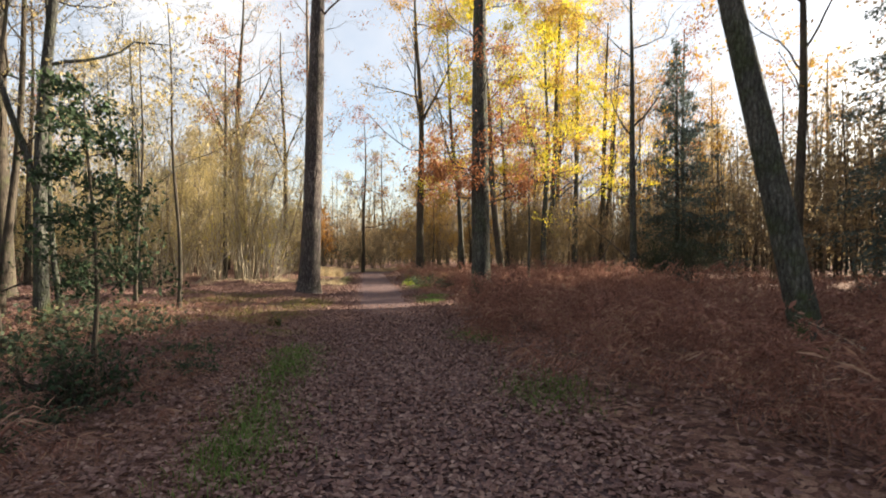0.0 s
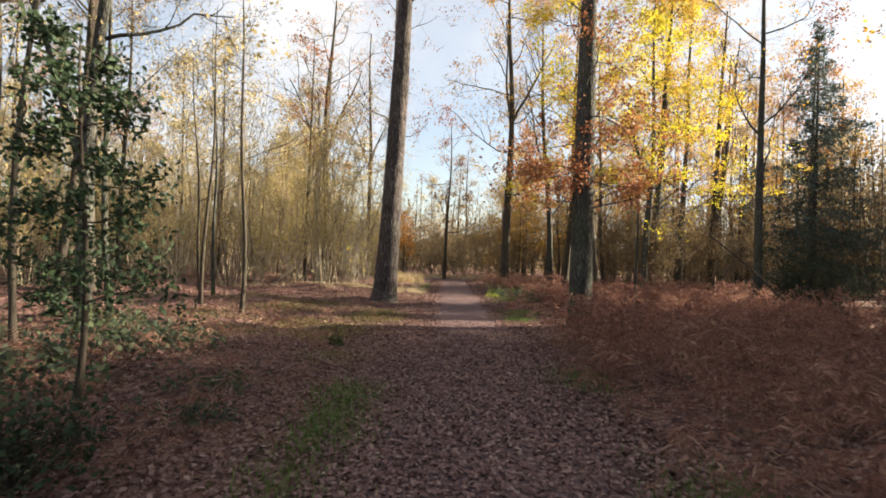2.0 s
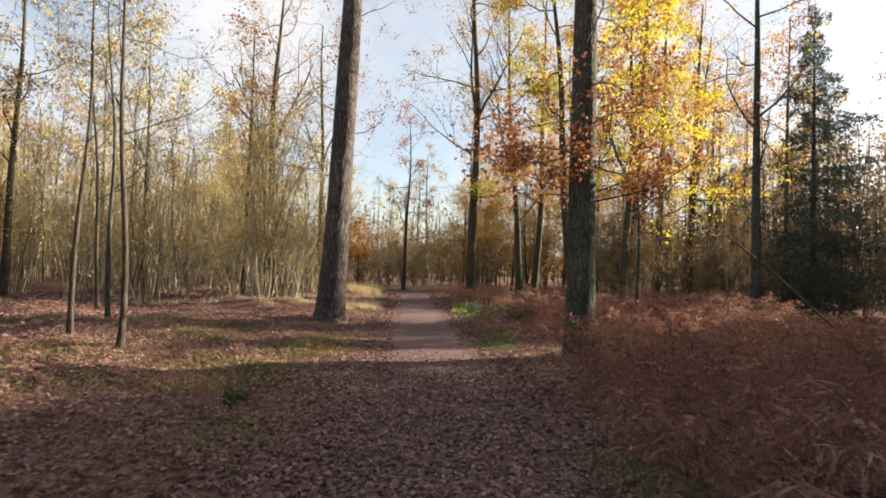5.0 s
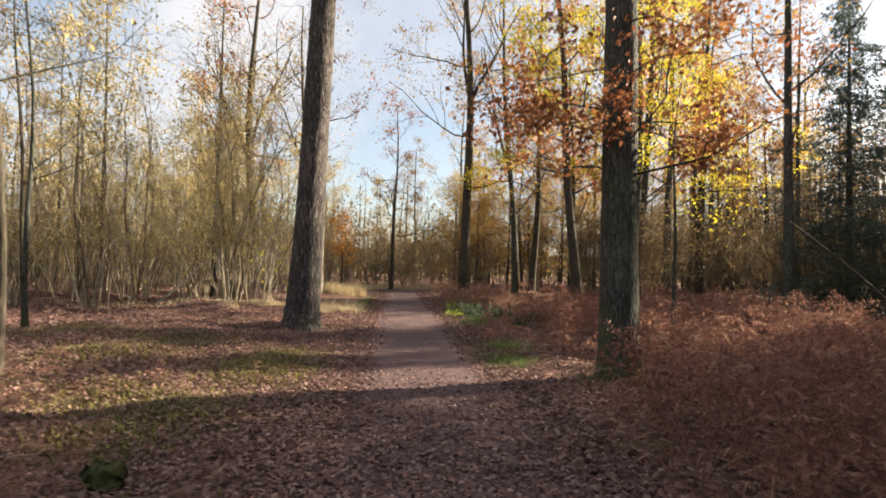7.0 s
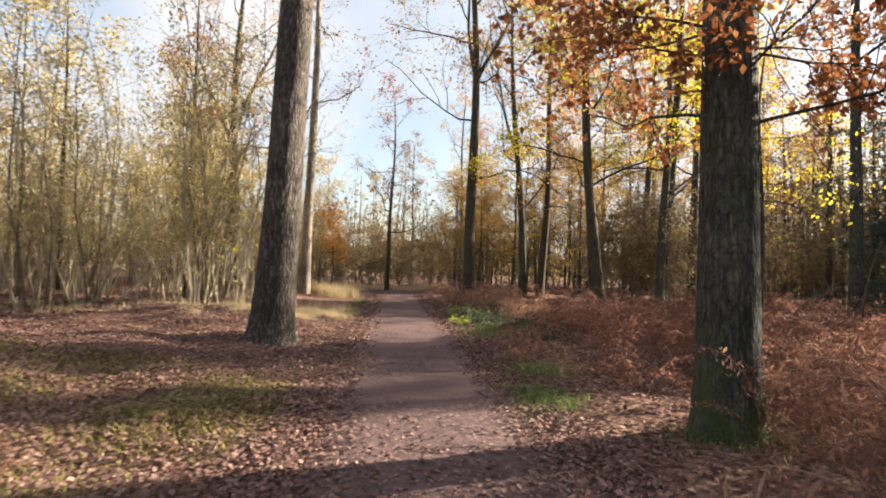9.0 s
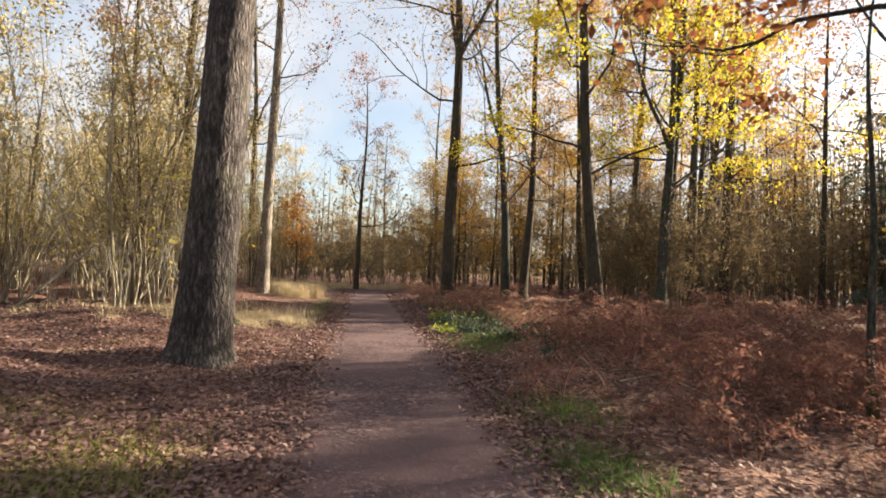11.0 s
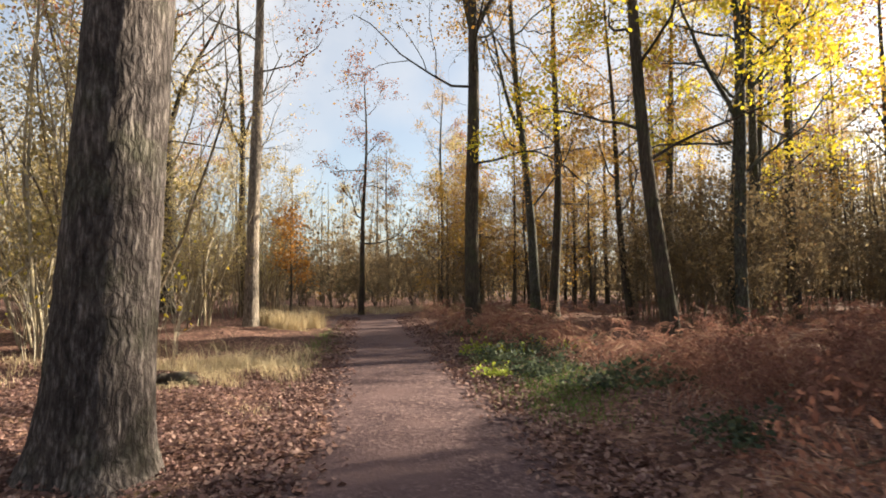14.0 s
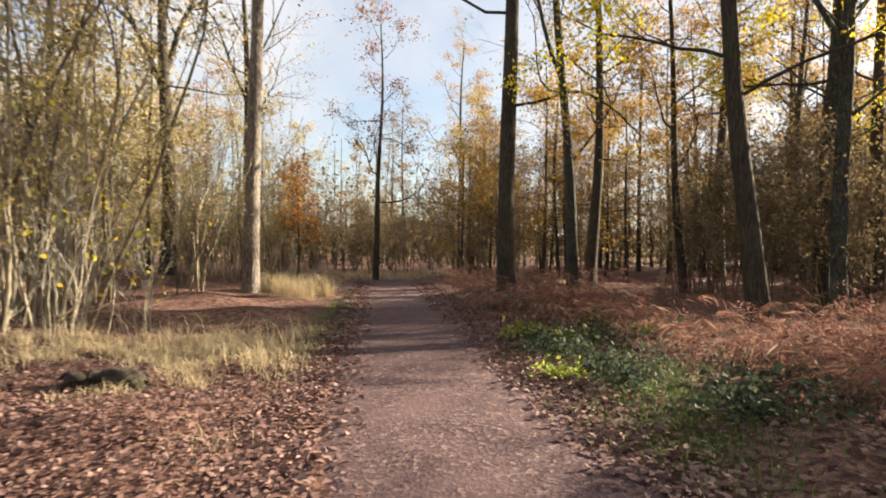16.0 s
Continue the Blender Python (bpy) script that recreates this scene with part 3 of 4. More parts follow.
SPRUCE = tagged(plant(spruce(rg(31), 12.2), 15.0, 24.4, 0), "dark blue-green spruce with drooping boughs behind bracken", "tree", "spruces of the wood")
# out-of-view copies added to shade the path; they keep the same label
for i, (x, c) in enumerate(((15, -7), (17, -4), (14.5, -1.5), (18, 1), (15, 3.5), (17.5, 6), (15, 8.3), (20.5, 9.6), (23, -2.5), (23, 4.5), (23.5, 8))):
    y = c + 0.287 * x
    copy_thing(SPRUCE, Matrix()).matrix_basis = pose(x, y, gz(x, y), 0, 0, 77 * i) @ Matrix.Scale(0.8 + 0.1 * math.sin(2.3 * i), 4)


# ---- coppice thicket ----
def thicket_shrub(rng, stems, height, leaf_n, bark, leaf, leaf_size=0.045):
    root = new("hazel_shrub")
    tips = []
    twigs = Build()
    for _ in range(stems):
        az = rng.uniform(0, 6.28)
        tilt = abs(rng.normal()) * 0.2
        foot = (math.cos(az) * rng.uniform(0.05, 0.5), math.sin(az) * rng.uniform(0.05, 0.5), -0.08)
        h = height * rng.uniform(0.55, 1.1)
        pts = stem_points(rng, foot, (math.cos(az) * tilt, math.sin(az) * tilt, 1), h, 9, 0.1, 0.03)
        r0 = rng.uniform(0.014, 0.042) * min(1.0, height / 6)
        b = Build()
        b.add(*tube(pts, r0 * np.linspace(1, 0.25, 10), 5))
        part("stem", b.mesh("stem", M_TWIG if bark is M_HAZEL and rng.uniform() < 0.35 else bark, True), root)
        for _ in range(6):
            f = rng.uniform(0.25, 1.0)
            k = min(int(f * 9), 8)
            limb_mesh(rng, pts[k], turned(rng, unit(pts[k + 1] - pts[k]), rng.uniform(0.3, 0.9)), rng.uniform(0.5, 1.6), 0.009, 1, (3,), twigs, tips, 0.05)
    # browner twigs between pale hazel stems: the gaps' shade put into the colour
    tagged(part("twig_mass", twigs.mesh("twig_mass", M_TWIG if bark is M_HAZEL else bark), root), kind="stuff")
    t = np.concatenate(tips)
    c = t[rng.integers(0, len(t), leaf_n)] + rng.normal(size=(leaf_n, 3)) * 0.12
    b = Build()
    b.add(*leaves(rng, c, leaf_size))
    part("crown", b.mesh("crown", leaf), root)
    return root


SHRUBS = [tagged(thicket_shrub(rg(40 + i), 9, (7.5, 9.5, 5.2, 10.5, 8.5, 4.6)[i], (1700, 2600, 450, 3000, 1500, 300)[i], M_HAZEL, M_STRAWLEAF, 0.042),
                 "many-stemmed pale hazel with thin yellowing leaves in the thicket", "shrub", "thicket shrubs") for i in range(6)]
spots = []
r = rg(50)
while len(spots) < 150:
    x, y = r.uniform(-27, -3.2), r.uniform(15, 52)
    front = 27.5 if x > -9 else (24 if x > -15 else 17)
    if y < front or (x > -4.6 and y < 37) or (y > 44 and x > -3.8):
        continue
    if any((x - a) ** 2 + (y - b) ** 2 < 0.55 for a, b in spots):
        continue
    spots.append((x, y))
for i, (x, y) in enumerate(spots):
    m = pose(x, y, gz(x, y), 0, 0, r.uniform(0, 360)) @ Matrix.Scale(r.uniform(0.8, 1.2), 4)
    if i < 6:
        SHRUBS[i].matrix_basis = m
    else:
        ob = copy_thing(SHRUBS[i % 6], Matrix())
        ob.matrix_basis = m

UNDER = [tagged(thicket_shrub(rg(55 + i), 6, (5.0, 6.5, 4.2)[i], (1000, 1200, 1100)[i], M_TWIG, M_FAR, 0.05),
                "brown understorey shrub with thin autumn leaves", "shrub", "understorey shrubs") for i in range(3)]
spots = []
while len(spots) < 98:
    x, y = (r.uniform(4, 36), r.uniform(33, 60)) if len(spots) < 52 else ((r.uniform(-22, 8), r.uniform(50, 68)) if len(spots) < 76 else (r.uniform(-9, 14), r.uniform(47, 62)))
    if (len(spots) < 52 and y < 42 and x < 10) or (len(spots) < 52 and (21.8 < y - 0.287 * x < 28.5 or 34.2 < y - 0.287 * x < 39.8)) or any((x - a) ** 2 + (y - b) ** 2 < 1.5 for a, b in spots):
        continue
    spots.append((x, y))
# shrubs added to block the low sun, with gaps for lit bands
tall = []
while len(tall) < 30:
    x, c = r.uniform(18, 26), r.uniform(8, 36)
    y = c + 0.287 * x
    if 13.4 < c < 17.3 or 21.6 < c < 28.8:
        continue
    if any((x - a) ** 2 + (y - b) ** 2 < 1.1 for a, b, k in tall) or (x - 15) ** 2 + (y - 24.4) ** 2 < 5:
        continue
    tall.append((x, y, (0.55 + 0.035 * (x - 12)) if c > 25 else 0.8 + 0.045 * (x - 12)))
# added row, cut to the height that shades the path but not the grass
low = [(10.8 + 0.9 * math.sin(3 * j), 29.7 + 0.44 * j, 4.4 / (5.0, 6.5, 4.2)[(len(spots) + len(tall) + j) % 3]) for j in range(17)]
for i, (x, y, k) in enumerate([(x, y, r.uniform(0.7, 1.3)) for x, y in spots] + tall + low):
    m = pose(x, y, gz(x, y), 0, 0, r.uniform(0, 360)) @ Matrix.Scale(k, 4)
    ob = UNDER[i] if i < 3 else copy_thing(UNDER[i % 3], Matrix())
    ob.matrix_basis = m

# ---- trees of the surrounding wood ----
POLES = []
for i in range(6):
    kind = (M_AMBER, M_FAR, M_STRAWLEAF, M_RUSSET, M_YELLOW, M_AMBER)[i]
    POLES.append(tagged(tree("woodland_tree", rg(60 + i), (15, 17, 13, 16, 14, 18)[i], (0.13, 0.17, 0.1, 0.15, 0.12, 0.19)[i], M_DARKBARK, kind, (1900, 2300, 3000, 1700, 2000, 2600)[i], 0.075,
                             11, (3.5, 5, 2.8, 5, 3, 5.5)[i], 3.0, (0.01 * (i - 2), 0), 2, (4, 3), 0.02, 8, 0, 0.4, 0.32), "slim dark woodland tree with thinning autumn leaves", "tree", "trees of the surrounding wood"))
r = rg(70)
spots = []


def free_spot(x, y):
    """Ground kept open: the path, its verges and the sight line along it."""
    if -3.5 < x < 5.0 and y < 48:
        return False
    if x < -2 and -12 < x and y < 27:
        return False
    if 0 < x < 11 and y < 27:
        return False
    if abs(x + 0.15 * (y - 48)) < 4 + 0.05 * y and y < 75:
        return False
    return True


while len(spots) < 132:
    # trees added right of the path, mostly out of view, to shade its start
    if len(spots) < 34:
        x, y = r.uniform(11, 30), r.uniform(-9, 15)
    elif len(spots) < 56:
        x, y = r.uniform(17, 44), r.uniform(30, 56)
    elif len(spots) < 84:
        x, y = r.uniform(-32, -8), r.uniform(0, 50)
    else:
        x, y = r.uniform(-45, 48), r.uniform(46, 95)
    # rows kept clear of trees to let sun bands through
    if 3 < x and y < 57 and (34.0 < y - 0.287 * x < 39.8 or 21.0 < y - 0.287 * x < 30.0):
        continue
    if free_spot(x, y) and all((x - a) ** 2 + (y - b) ** 2 > 2.2 for a, b in spots):
        spots.append((x, y))
for i, (x, y) in enumerate(spots):
    m = pose(x, y, gz(x, y), 0, 0, r.uniform(0, 360)) @ Matrix.Scale(r.uniform(0.8, 1.2), 4)
    if i < 6:
        POLES[i].matrix_basis = m
    else:
        pick = (1, 2, 3, 2)[i % 4] if x < -5 else ((0, 1, 3, 5)[i % 4] if y < 46 else (0, 1, 2, 3, 5)[i % 5])
        ob = copy_thing(POLES[pick], Matrix())
        ob.matrix_basis = m


# ---- far woods ----
def far_woods():
    rng = rg(80)
    st, lf = Build(), Build()
    n = 2200
    ang = rng.uniform(-2.2, 2.2, n)
    dist = 58 + 70 * rng.uniform(0, 1, n) ** 1.5
    X, Y = np.sin(ang) * dist, 8 + np.cos(ang) * dist
    # eastern wood added mostly out of view, as a screen that shades the path
    X[:620], Y[:620] = rng.uniform(25, 46, 620), rng.uniform(-6, 66, 620)
    X[620:800], Y[620:800] = rng.uniform(-44, -24, 180), rng.uniform(-4, 60, 180)
    # stems moved off the rows where sun must reach the path
    for lo, hi in ((14.4, 16.3), (22.6, 25.5), (35.0, 38.8)):
        c = Y[:620] - 0.287 * X[:620]
        Y[:620] = np.where((c > lo) & (c < hi), Y[:620] + np.where(c > (lo + hi) / 2, 1.4, -1.4) * (hi - lo), Y[:620])
    for k, (x, y) in enumerate(zip(X, Y)):
        h = rng.uniform(4, 12) if k >= 620 else (rng.uniform(7, 11) if x < 34 else rng.uniform(10, 15))
        tip = np.array([x + rng.normal() * 0.5, y, h])
        base = np.array([x, y, -0.2])
        st.add(*tube([base, (base + tip) / 2 + rng.normal(size=3) * 0.15, tip], [rng.uniform(0.05, 0.13), 0.06, 0.02], 3))
    m = 215000
    k = np.where(rng.uniform(0, 1, m) < 0.6, rng.integers(0, 620, m), rng.integers(620, n, m))
    wood = k < 620
    px, py = X[k] + rng.normal(size=m) * 1.5, Y[k] + rng.normal(size=m) * 1.5
    deep = py - 0.287 * px > 17.3
    each = rng.uniform(0.55, 1.25, n)[k]
    # out-of-view leaf tops follow the sun's slope, to shade the path
    top = np.where(deep, np.where(py - 0.287 * px < 22.7, 0.4, 0.36) * px * each, 0.379 * (px + 3.0) + 0.5 * np.sin(py * 0.8))
    c = np.stack([px, py, np.where(wood, top * np.where(deep, rng.beta(2.2, 1.7, m), 1 - 0.6 * rng.uniform(0, 1, m) ** 1.6), rng.beta(1.0, 2.1, m) * 11)], -1)
    # gaps cut in the added eastern wood, for sun bands on the path
    row, keep = c[:, 1] - 0.287 * c[:, 0], np.ones(m, bool)
    for lo, hi, share in ((14.5, 16.0, 1.0), (12.4, 17.0, 0.3), (22.8, 25.4, 1.0), (25.4, 28.0, 0.3), (34.8, 38.9, 1.0)):
        keep &= ~(wood & (row > lo) & (row < hi) & (rng.uniform(0, 1, m) < share))
    keep &= ~(wood & deep & (row > 22.7) & (rng.uniform(0, 1, m) < 0.4))
    c, k = c[keep], k[keep]
    near = k < 800
    lf.add(*leaves(rng, c[near], 0.14))
    lf.add(*leaves(rng, c[~near], 0.22))
    ob = new("far_woods")
    tagged(ob, "distant brown autumn woodland closing the view, eastern part added for shade", "woods", kind="stuff")
    part("stem", st.mesh("stem", M_DARKBARK), ob)
    part("foliage", lf.mesh("foliage", M_FAR), ob)


far_woods()


def treeline():
    """The wooded distance: a ragged brown belt all round, past everything else."""
    rng = rg(81)
    n = 1400
    a = np.linspace(0, 2 * np.pi, n, endpoint=False)
    h = 6.5 + 1.2 * np.sin(a * 9 + 1) + 0.8 * np.sin(a * 31) + 0.9 * np.abs(rng.normal(size=n))
    rings = []
    for f, out in ((0.0, 0), (0.35, 1.5), (0.7, 0.5), (1.0, 3)):
        rad = 135 + out + rng.normal(size=n) * 1.2
        rings.append(np.stack([rad * np.sin(a), 20 + rad * np.cos(a), h * f - 0.3], -1))
    v = np.concatenate(rings)
    i, j = np.meshgrid(np.arange(3), np.arange(n), indexing="ij")
    k = (j + 1) % n
    b = Build()
    b.add(v, np.stack([i * n + j, i * n + k, (i + 1) * n + k, (i + 1) * n + j], -1).reshape(-1, 4))
    return b.mesh("backdrop", M_TREELINE)


tagged(new("backdrop", treeline()), "far brown treeline", "backdrop", kind="structure")


# ---- bracken ----
def frond_mesh(rng, length, name="frond", fine=True):
    """A dead bracken frond: arching stalk, drooping side leaflets, each cut into small crinkled lobes."""
    n = 20 if fine else 28
    rise = rng.uniform(0.8, 1.3)
    t = np.linspace(0, 1, n)
    ang = rise - (rise + rng.uniform(0.2, 0.9)) * t ** 1.4
    step = length / (n - 1)
    px = np.concatenate([[0], np.cumsum(np.cos(ang[:-1]) * step)])
    pz = np.concatenate([[0], np.cumsum(np.sin(ang[:-1]) * step)])
    py = np.cumsum(rng.normal(size=n) * 0.008 * length)
    pts = np.stack([px, py, pz], -1)
    b = Build()
    b.add(*tube(pts, 0.0042 * np.linspace(1, 0.3, n), 3))
    v = []
    for i in range(5, n):
        d = unit(pts[i] - pts[i - 1])
        ln = length * 0.25 * math.sin(math.pi * min(1.0, 0.2 + 0.8 * (1 - t[i]))) * rng.uniform(0.45, 1.15)
        for sgn in (-1, 1):
            if rng.uniform() < 0.12:
                continue
            s = unit(np.array([0, sgn, 0]) + d * 0.5 + rng.normal(size=3) * 0.3 + np.array([0, 0, -0.35]))
            droop = np.array([0, 0, -0.45 * ln * rng.uniform(0, 1)])
            w = unit(d + rng.normal(size=3) * 0.6)
            if not fine:
                mid = pts[i] + s * ln * 0.4
                v.append([pts[i], mid + w * ln * 0.042, pts[i] + s * ln + droop, mid - w * ln * 0.042])
                continue
            for j in range(5):
                f = 0.12 + 0.19 * j
                p = pts[i] + s * ln * f + droop * f * f
                lobe = ln * 0.3 * (1.05 - f) + 0.006
                out = unit(w * (1 if j % 2 else -1) + s * 0.7 + rng.normal(size=3) * 0.35) if j < 4 else unit(s + droop)
                side = unit(np.cross(out, rng.normal(size=3))) * lobe * 0.2
                v.append([p - out * 0.004, p + out * lobe * 0.5 + side, p + out * lobe, p + out * lobe * 0.5 - side])
    v = np.array(v)
    b.add(v.reshape(-1, 3), np.arange(len(v) * 4).reshape(-1, 4))
    return b.mesh(name, M_BRACKEN)


FRONDS = [frond_mesh(rg(90 + i), (0.75, 0.95, 0.65, 1.1, 0.85, 0.7, 1.0, 0.8)[i]) for i in range(8)]


def bracken_place(r, lo, hi):
    """Right of the path, thinning towards its edge; some on the left at the start."""
    while True:
        y = r.uniform(*lo)
        x = r.uniform(*hi)
        gap = 2.25 + 0.25 * math.sin(y * 0.7) + 0.2 * math.sin(y * 1.9)
        if 9 < y < 14.5:
            gap -= 0.25
        if y < 5:
            gap += (5 - y) * 0.35
        if 12.5 < y < 18.5:
            gap += 0.6
        if 17.0 < y < 21.8 and x < 5.2 and r.uniform() < 0.6:
            continue
        if 14.3 < y - 0.287 * x < 16.4 and r.uniform() < 0.85:
            gap += 1.6
        if y > 21:
            gap += 1.5 if y < 28 else 0.5
        if x > gap and not (4.6 < x < 7.0 and abs(y - 1.09 * x) < 0.75 + 0.1 * (x - 4.6)):
            return x, y


r = rg(100)
done = []
while len(done) < 260:
    x, y = bracken_place(r, (2.0, 25.0), (1.9, 9.5))
    if any((x - a) ** 2 + (y - b) ** 2 < 0.16 for a, b in done) or (x - 3.33) ** 2 + (y - 15.3) ** 2 < 0.15 or (x - 6.75) ** 2 + (y - 7.3) ** 2 < 0.12:
        continue
    done.append((x, y))
for x, y in done:
    clump = new("bracken_clump")
    clump.matrix_basis = pose(x, y, gz(x, y) - 0.02, 0, 0, r.uniform(0, 360))
    tagged(clump, "collapsed clump of dead red-brown bracken", "bracken", "dead bracken along the path")
    for j in range(9):
        f = part("frond", FRONDS[r.integers(0, 8)], clump)
        f.matrix_basis = pose(r.normal() * 0.12, r.normal() * 0.12, r.uniform(0, 0.25), r.normal() * 14, r.uniform(-50, 22), j * 40 + r.uniform(-25, 25)) @ Matrix.Scale(r.uniform(0.75, 1.3), 4)


def mesh_arrays(me):
    v = np.empty(len(me.vertices) * 3, np.float32)
    me.vertices.foreach_get("co", v)
    q = np.empty(len(me.loops), np.int32)
    me.loops.foreach_get("vertex_index", q)
    return v.reshape(-1, 3).astype(float), q.reshape(-1, 4)


FROND_DATA = [mesh_arrays(frond_mesh(rg(90 + i), (0.75, 0.95, 0.65, 1.1, 0.85, 0.7, 1.0, 0.8)[i], "coarse_frond", False)) for i in range(8)]


def scatter_fronds(b, r, x, y, count, s=1.0):
    for _ in range(count):
        v, q = FROND_DATA[r.integers(0, 8)]
        m = np.array(pose(x + r.normal() * 0.2, y + r.normal() * 0.2, gz(x, y) + r.uniform(-0.02, 0.2), r.normal() * 14, r.uniform(-25, 35), r.uniform(0, 360)))
        b.add((v * s * r.uniform(0.75, 1.2)) @ m[:3, :3].T + m[:3, 3], q)


b = Build()
for _ in range(340):
    x, y = bracken_place(r, (3.0, 44.0), (2.2, 24.0))
    if y < 25 and x < 9.5:
        continue
    scatter_fronds(b, r, x, y, 5, 1.0)
for _ in range(48):
    scatter_fronds(b, r, r.uniform(-7.0, -1.9), r.uniform(1.8, 9.5), 4, 0.65)
for _ in range(60):
    scatter_fronds(b, r, r.uniform(-2.6, -1.35), r.uniform(1.8, 12.0), 2, 0.42)
for _ in range(330):
    x, y = bracken_place(r, (2.0, 27.0), (2.0, 9.5))
    if (x - 3.33) ** 2 + (y - 15.3) ** 2 > 0.3:
        scatter_fronds(b, r, x, y, 5, 1.0)
# denser verge bracken, added to keep the low sun off the path
for _ in range(60):
    scatter_fronds(b, r, r.uniform(2.7, 5.0), r.uniform(26.8, 34.6), 6, 1.1)
for _ in range(150):
    scatter_fronds(b, r, r.uniform(-7.5, -1.7), r.uniform(8.5, 15.0), 2, 0.45)
tagged(new("bracken_undergrowth", b.mesh("bracken_undergrowth", M_BRACKEN)), "matted dead bracken spreading under the trees", "bracken", kind="stuff")


# ---- grass, moss and fallen leaves ----
def blades(r, x, y, height, lean=0.5, width=0.006):
    n = len(x)
    z = ground_z(x, y)
    h = height * r.uniform(0.5, 1.2, n)
    az = r.uniform(0, 6.28, n)
    tip = lean * h * r.uniform(0.2, 1.3, n)
    dx, dy = np.cos(az), np.sin(az)
    w = width * r.uniform(0.6, 1.3, n)
    foot = np.stack([x, y, z - 0.01], -1)
    mid = foot + np.stack([dx * tip * 0.3, dy * tip * 0.3, h * 0.65], -1)
    top = foot + np.stack([dx * tip, dy * tip, h * 0.95], -1)
    s = np.stack([-dy * w, dx * w, 0 * w], -1)
    v = np.stack([foot - s, foot + s, mid + s * 0.8, mid - s * 0.8, top + s * 0.1, top - s * 0.1], 1).reshape(-1, 3)
    k = np.arange(n)[:, None] * 6
    return v, np.concatenate([k + [[0, 1, 2, 3]], k + [[3, 2, 4, 5]]])


r = rg(110)
b = Build()
for cx, cy, sx, sy, n in ((-0.9, 4.4, 0.2, 0.5, 1800), (-0.95, 7.1, 0.2, 0.5, 1500), (-0.95, 8.2, 0.22, 0.35, 900), (1.9, 5.6, 0.25, 0.45, 1300), (1.95, 9.5, 0.2, 0.45, 1100), (-1.0, 5.6, 0.2, 0.4, 500),
                         (2.0, 16.8, 0.22, 0.35, 1500), (2.3, 18.5, 0.3, 0.4, 1000), (2.4, 22.6, 0.3, 0.5, 900), (2.8, 23.6, 0.4, 0.6, 1500), (2.4, 26.6, 0.3, 0.5, 700), (3.3, 15.1, 0.28, 0.22, 500), (3.2, 25.2, 0.5, 0.8, 1500), (-1.0, 31.0, 0.2, 2.5, 1200)):
    b.add(*blades(r, cx + r.normal(size=n) * sx, cy + r.normal(size=n) * sy, 0.1, 0.9, 0.004))
tagged(new("green_grass", b.mesh("green_grass", M_GRASS)), "short green grass along the path's verges", "grass", kind="stuff")

b = Build()
for cx, cy, sx, sy, n in ((-1.7, 15.8, 0.45, 0.5, 5200), (-1.5, 17.0, 0.3, 0.4, 2200), (-3.0, 14.2, 0.5, 0.4, 2600), (-2.4, 12.8, 0.3, 0.3, 1300), (-4.2, 16.5, 0.6, 0.4, 2600), (-3.4, 18.0, 0.7, 0.4, 2600), (-5.4, 14.6, 0.7, 0.5, 2400), (-6.0, 18.5, 0.9, 0.5, 2600), (-2.0, 13.6, 0.35, 0.4, 1600), (-1.6, 10.5, 0.25, 0.5, 1000), (-3.8, 12.2, 0.5, 0.4, 1200)):
    x, y = cx + r.normal(size=n) * sx, cy + r.normal(size=n) * sy
    b.add(*blades(r, x, y, 0.07, 1.2, 0.006))
tagged(new("moss_patches", b.mesh("moss_patches", M_MOSS)), "yellow-green moss and short grass on low mounds", "moss", kind="stuff")

b = Build()
for i in range(125):
    cx, cy = -0.95 - abs(r.normal()) * 1.9, 26.5 + r.normal() * 0.9
    n = int(r.uniform(25, 90)) if i % 6 else 14
    b.add(*blades(r, cx + r.normal(size=n) * 0.13, cy + r.normal(size=n) * 0.13, (r.uniform(0.1, 0.24) if i % 6 else r.uniform(0.35, 0.6)), r.uniform(0.7, 2.0), 0.004))
for i in range(40):
    cx, cy = r.uniform(-12, -3), 26.6 + r.normal() * 0.8
    n = int(r.uniform(20, 60))
    b.add(*blades(r, cx + r.normal(size=n) * 0.2, cy + r.normal(size=n) * 0.2, 0.16, 1.1, 0.005))
n = 5000
x, y = r.uniform(-6, 8, n), r.uniform(44, 52, n)
b.add(*blades(r, x, y, 0.22, 0.8, 0.01))
for i in range(16):
    n = 110
    b.add(*blades(r, -2.6 + r.normal() * 0.5 + r.normal(size=n) * 0.15, 36.0 + r.normal() * 0.9 + r.normal(size=n) * 0.15, 0.65, 0.8, 0.006))
tagged(new("straw_grass", b.mesh("straw_grass", M_STRAW)), "dry straw-coloured grass in sunlight beside the path", "grass", kind="stuff")


def litter(r, n, xlo, xhi, ylo, yhi, size, keep):
    x, y = r.uniform(xlo, xhi, n), r.uniform(ylo, yhi, n)
    k = keep(x, y, r.uniform(0, 1, n))
    x, y = x[k], y[k]
    c = np.stack([x, y, ground_z(x, y) + 0.024 + np.abs(r.normal(size=len(x))) * 0.01], -1)
    return leaves(r, c, size, 0.62, 0.82)


def path_cover(x, y, u):
    off = np.abs(x - PATH_MID)
    bare = smooth01(y, 9, 17) * (1 - smooth01(off, 0.55, 1.2))
    return u > bare * 0.93 + 0.1


b = Build()
b.add(*litter(r, 75000, -0.9, 2.1, 1.0, 20.0, 0.027, path_cover))
b.add(*litter(r, 26000, -1.0, 2.3, 20.0, 42.0, 0.038, path_cover))
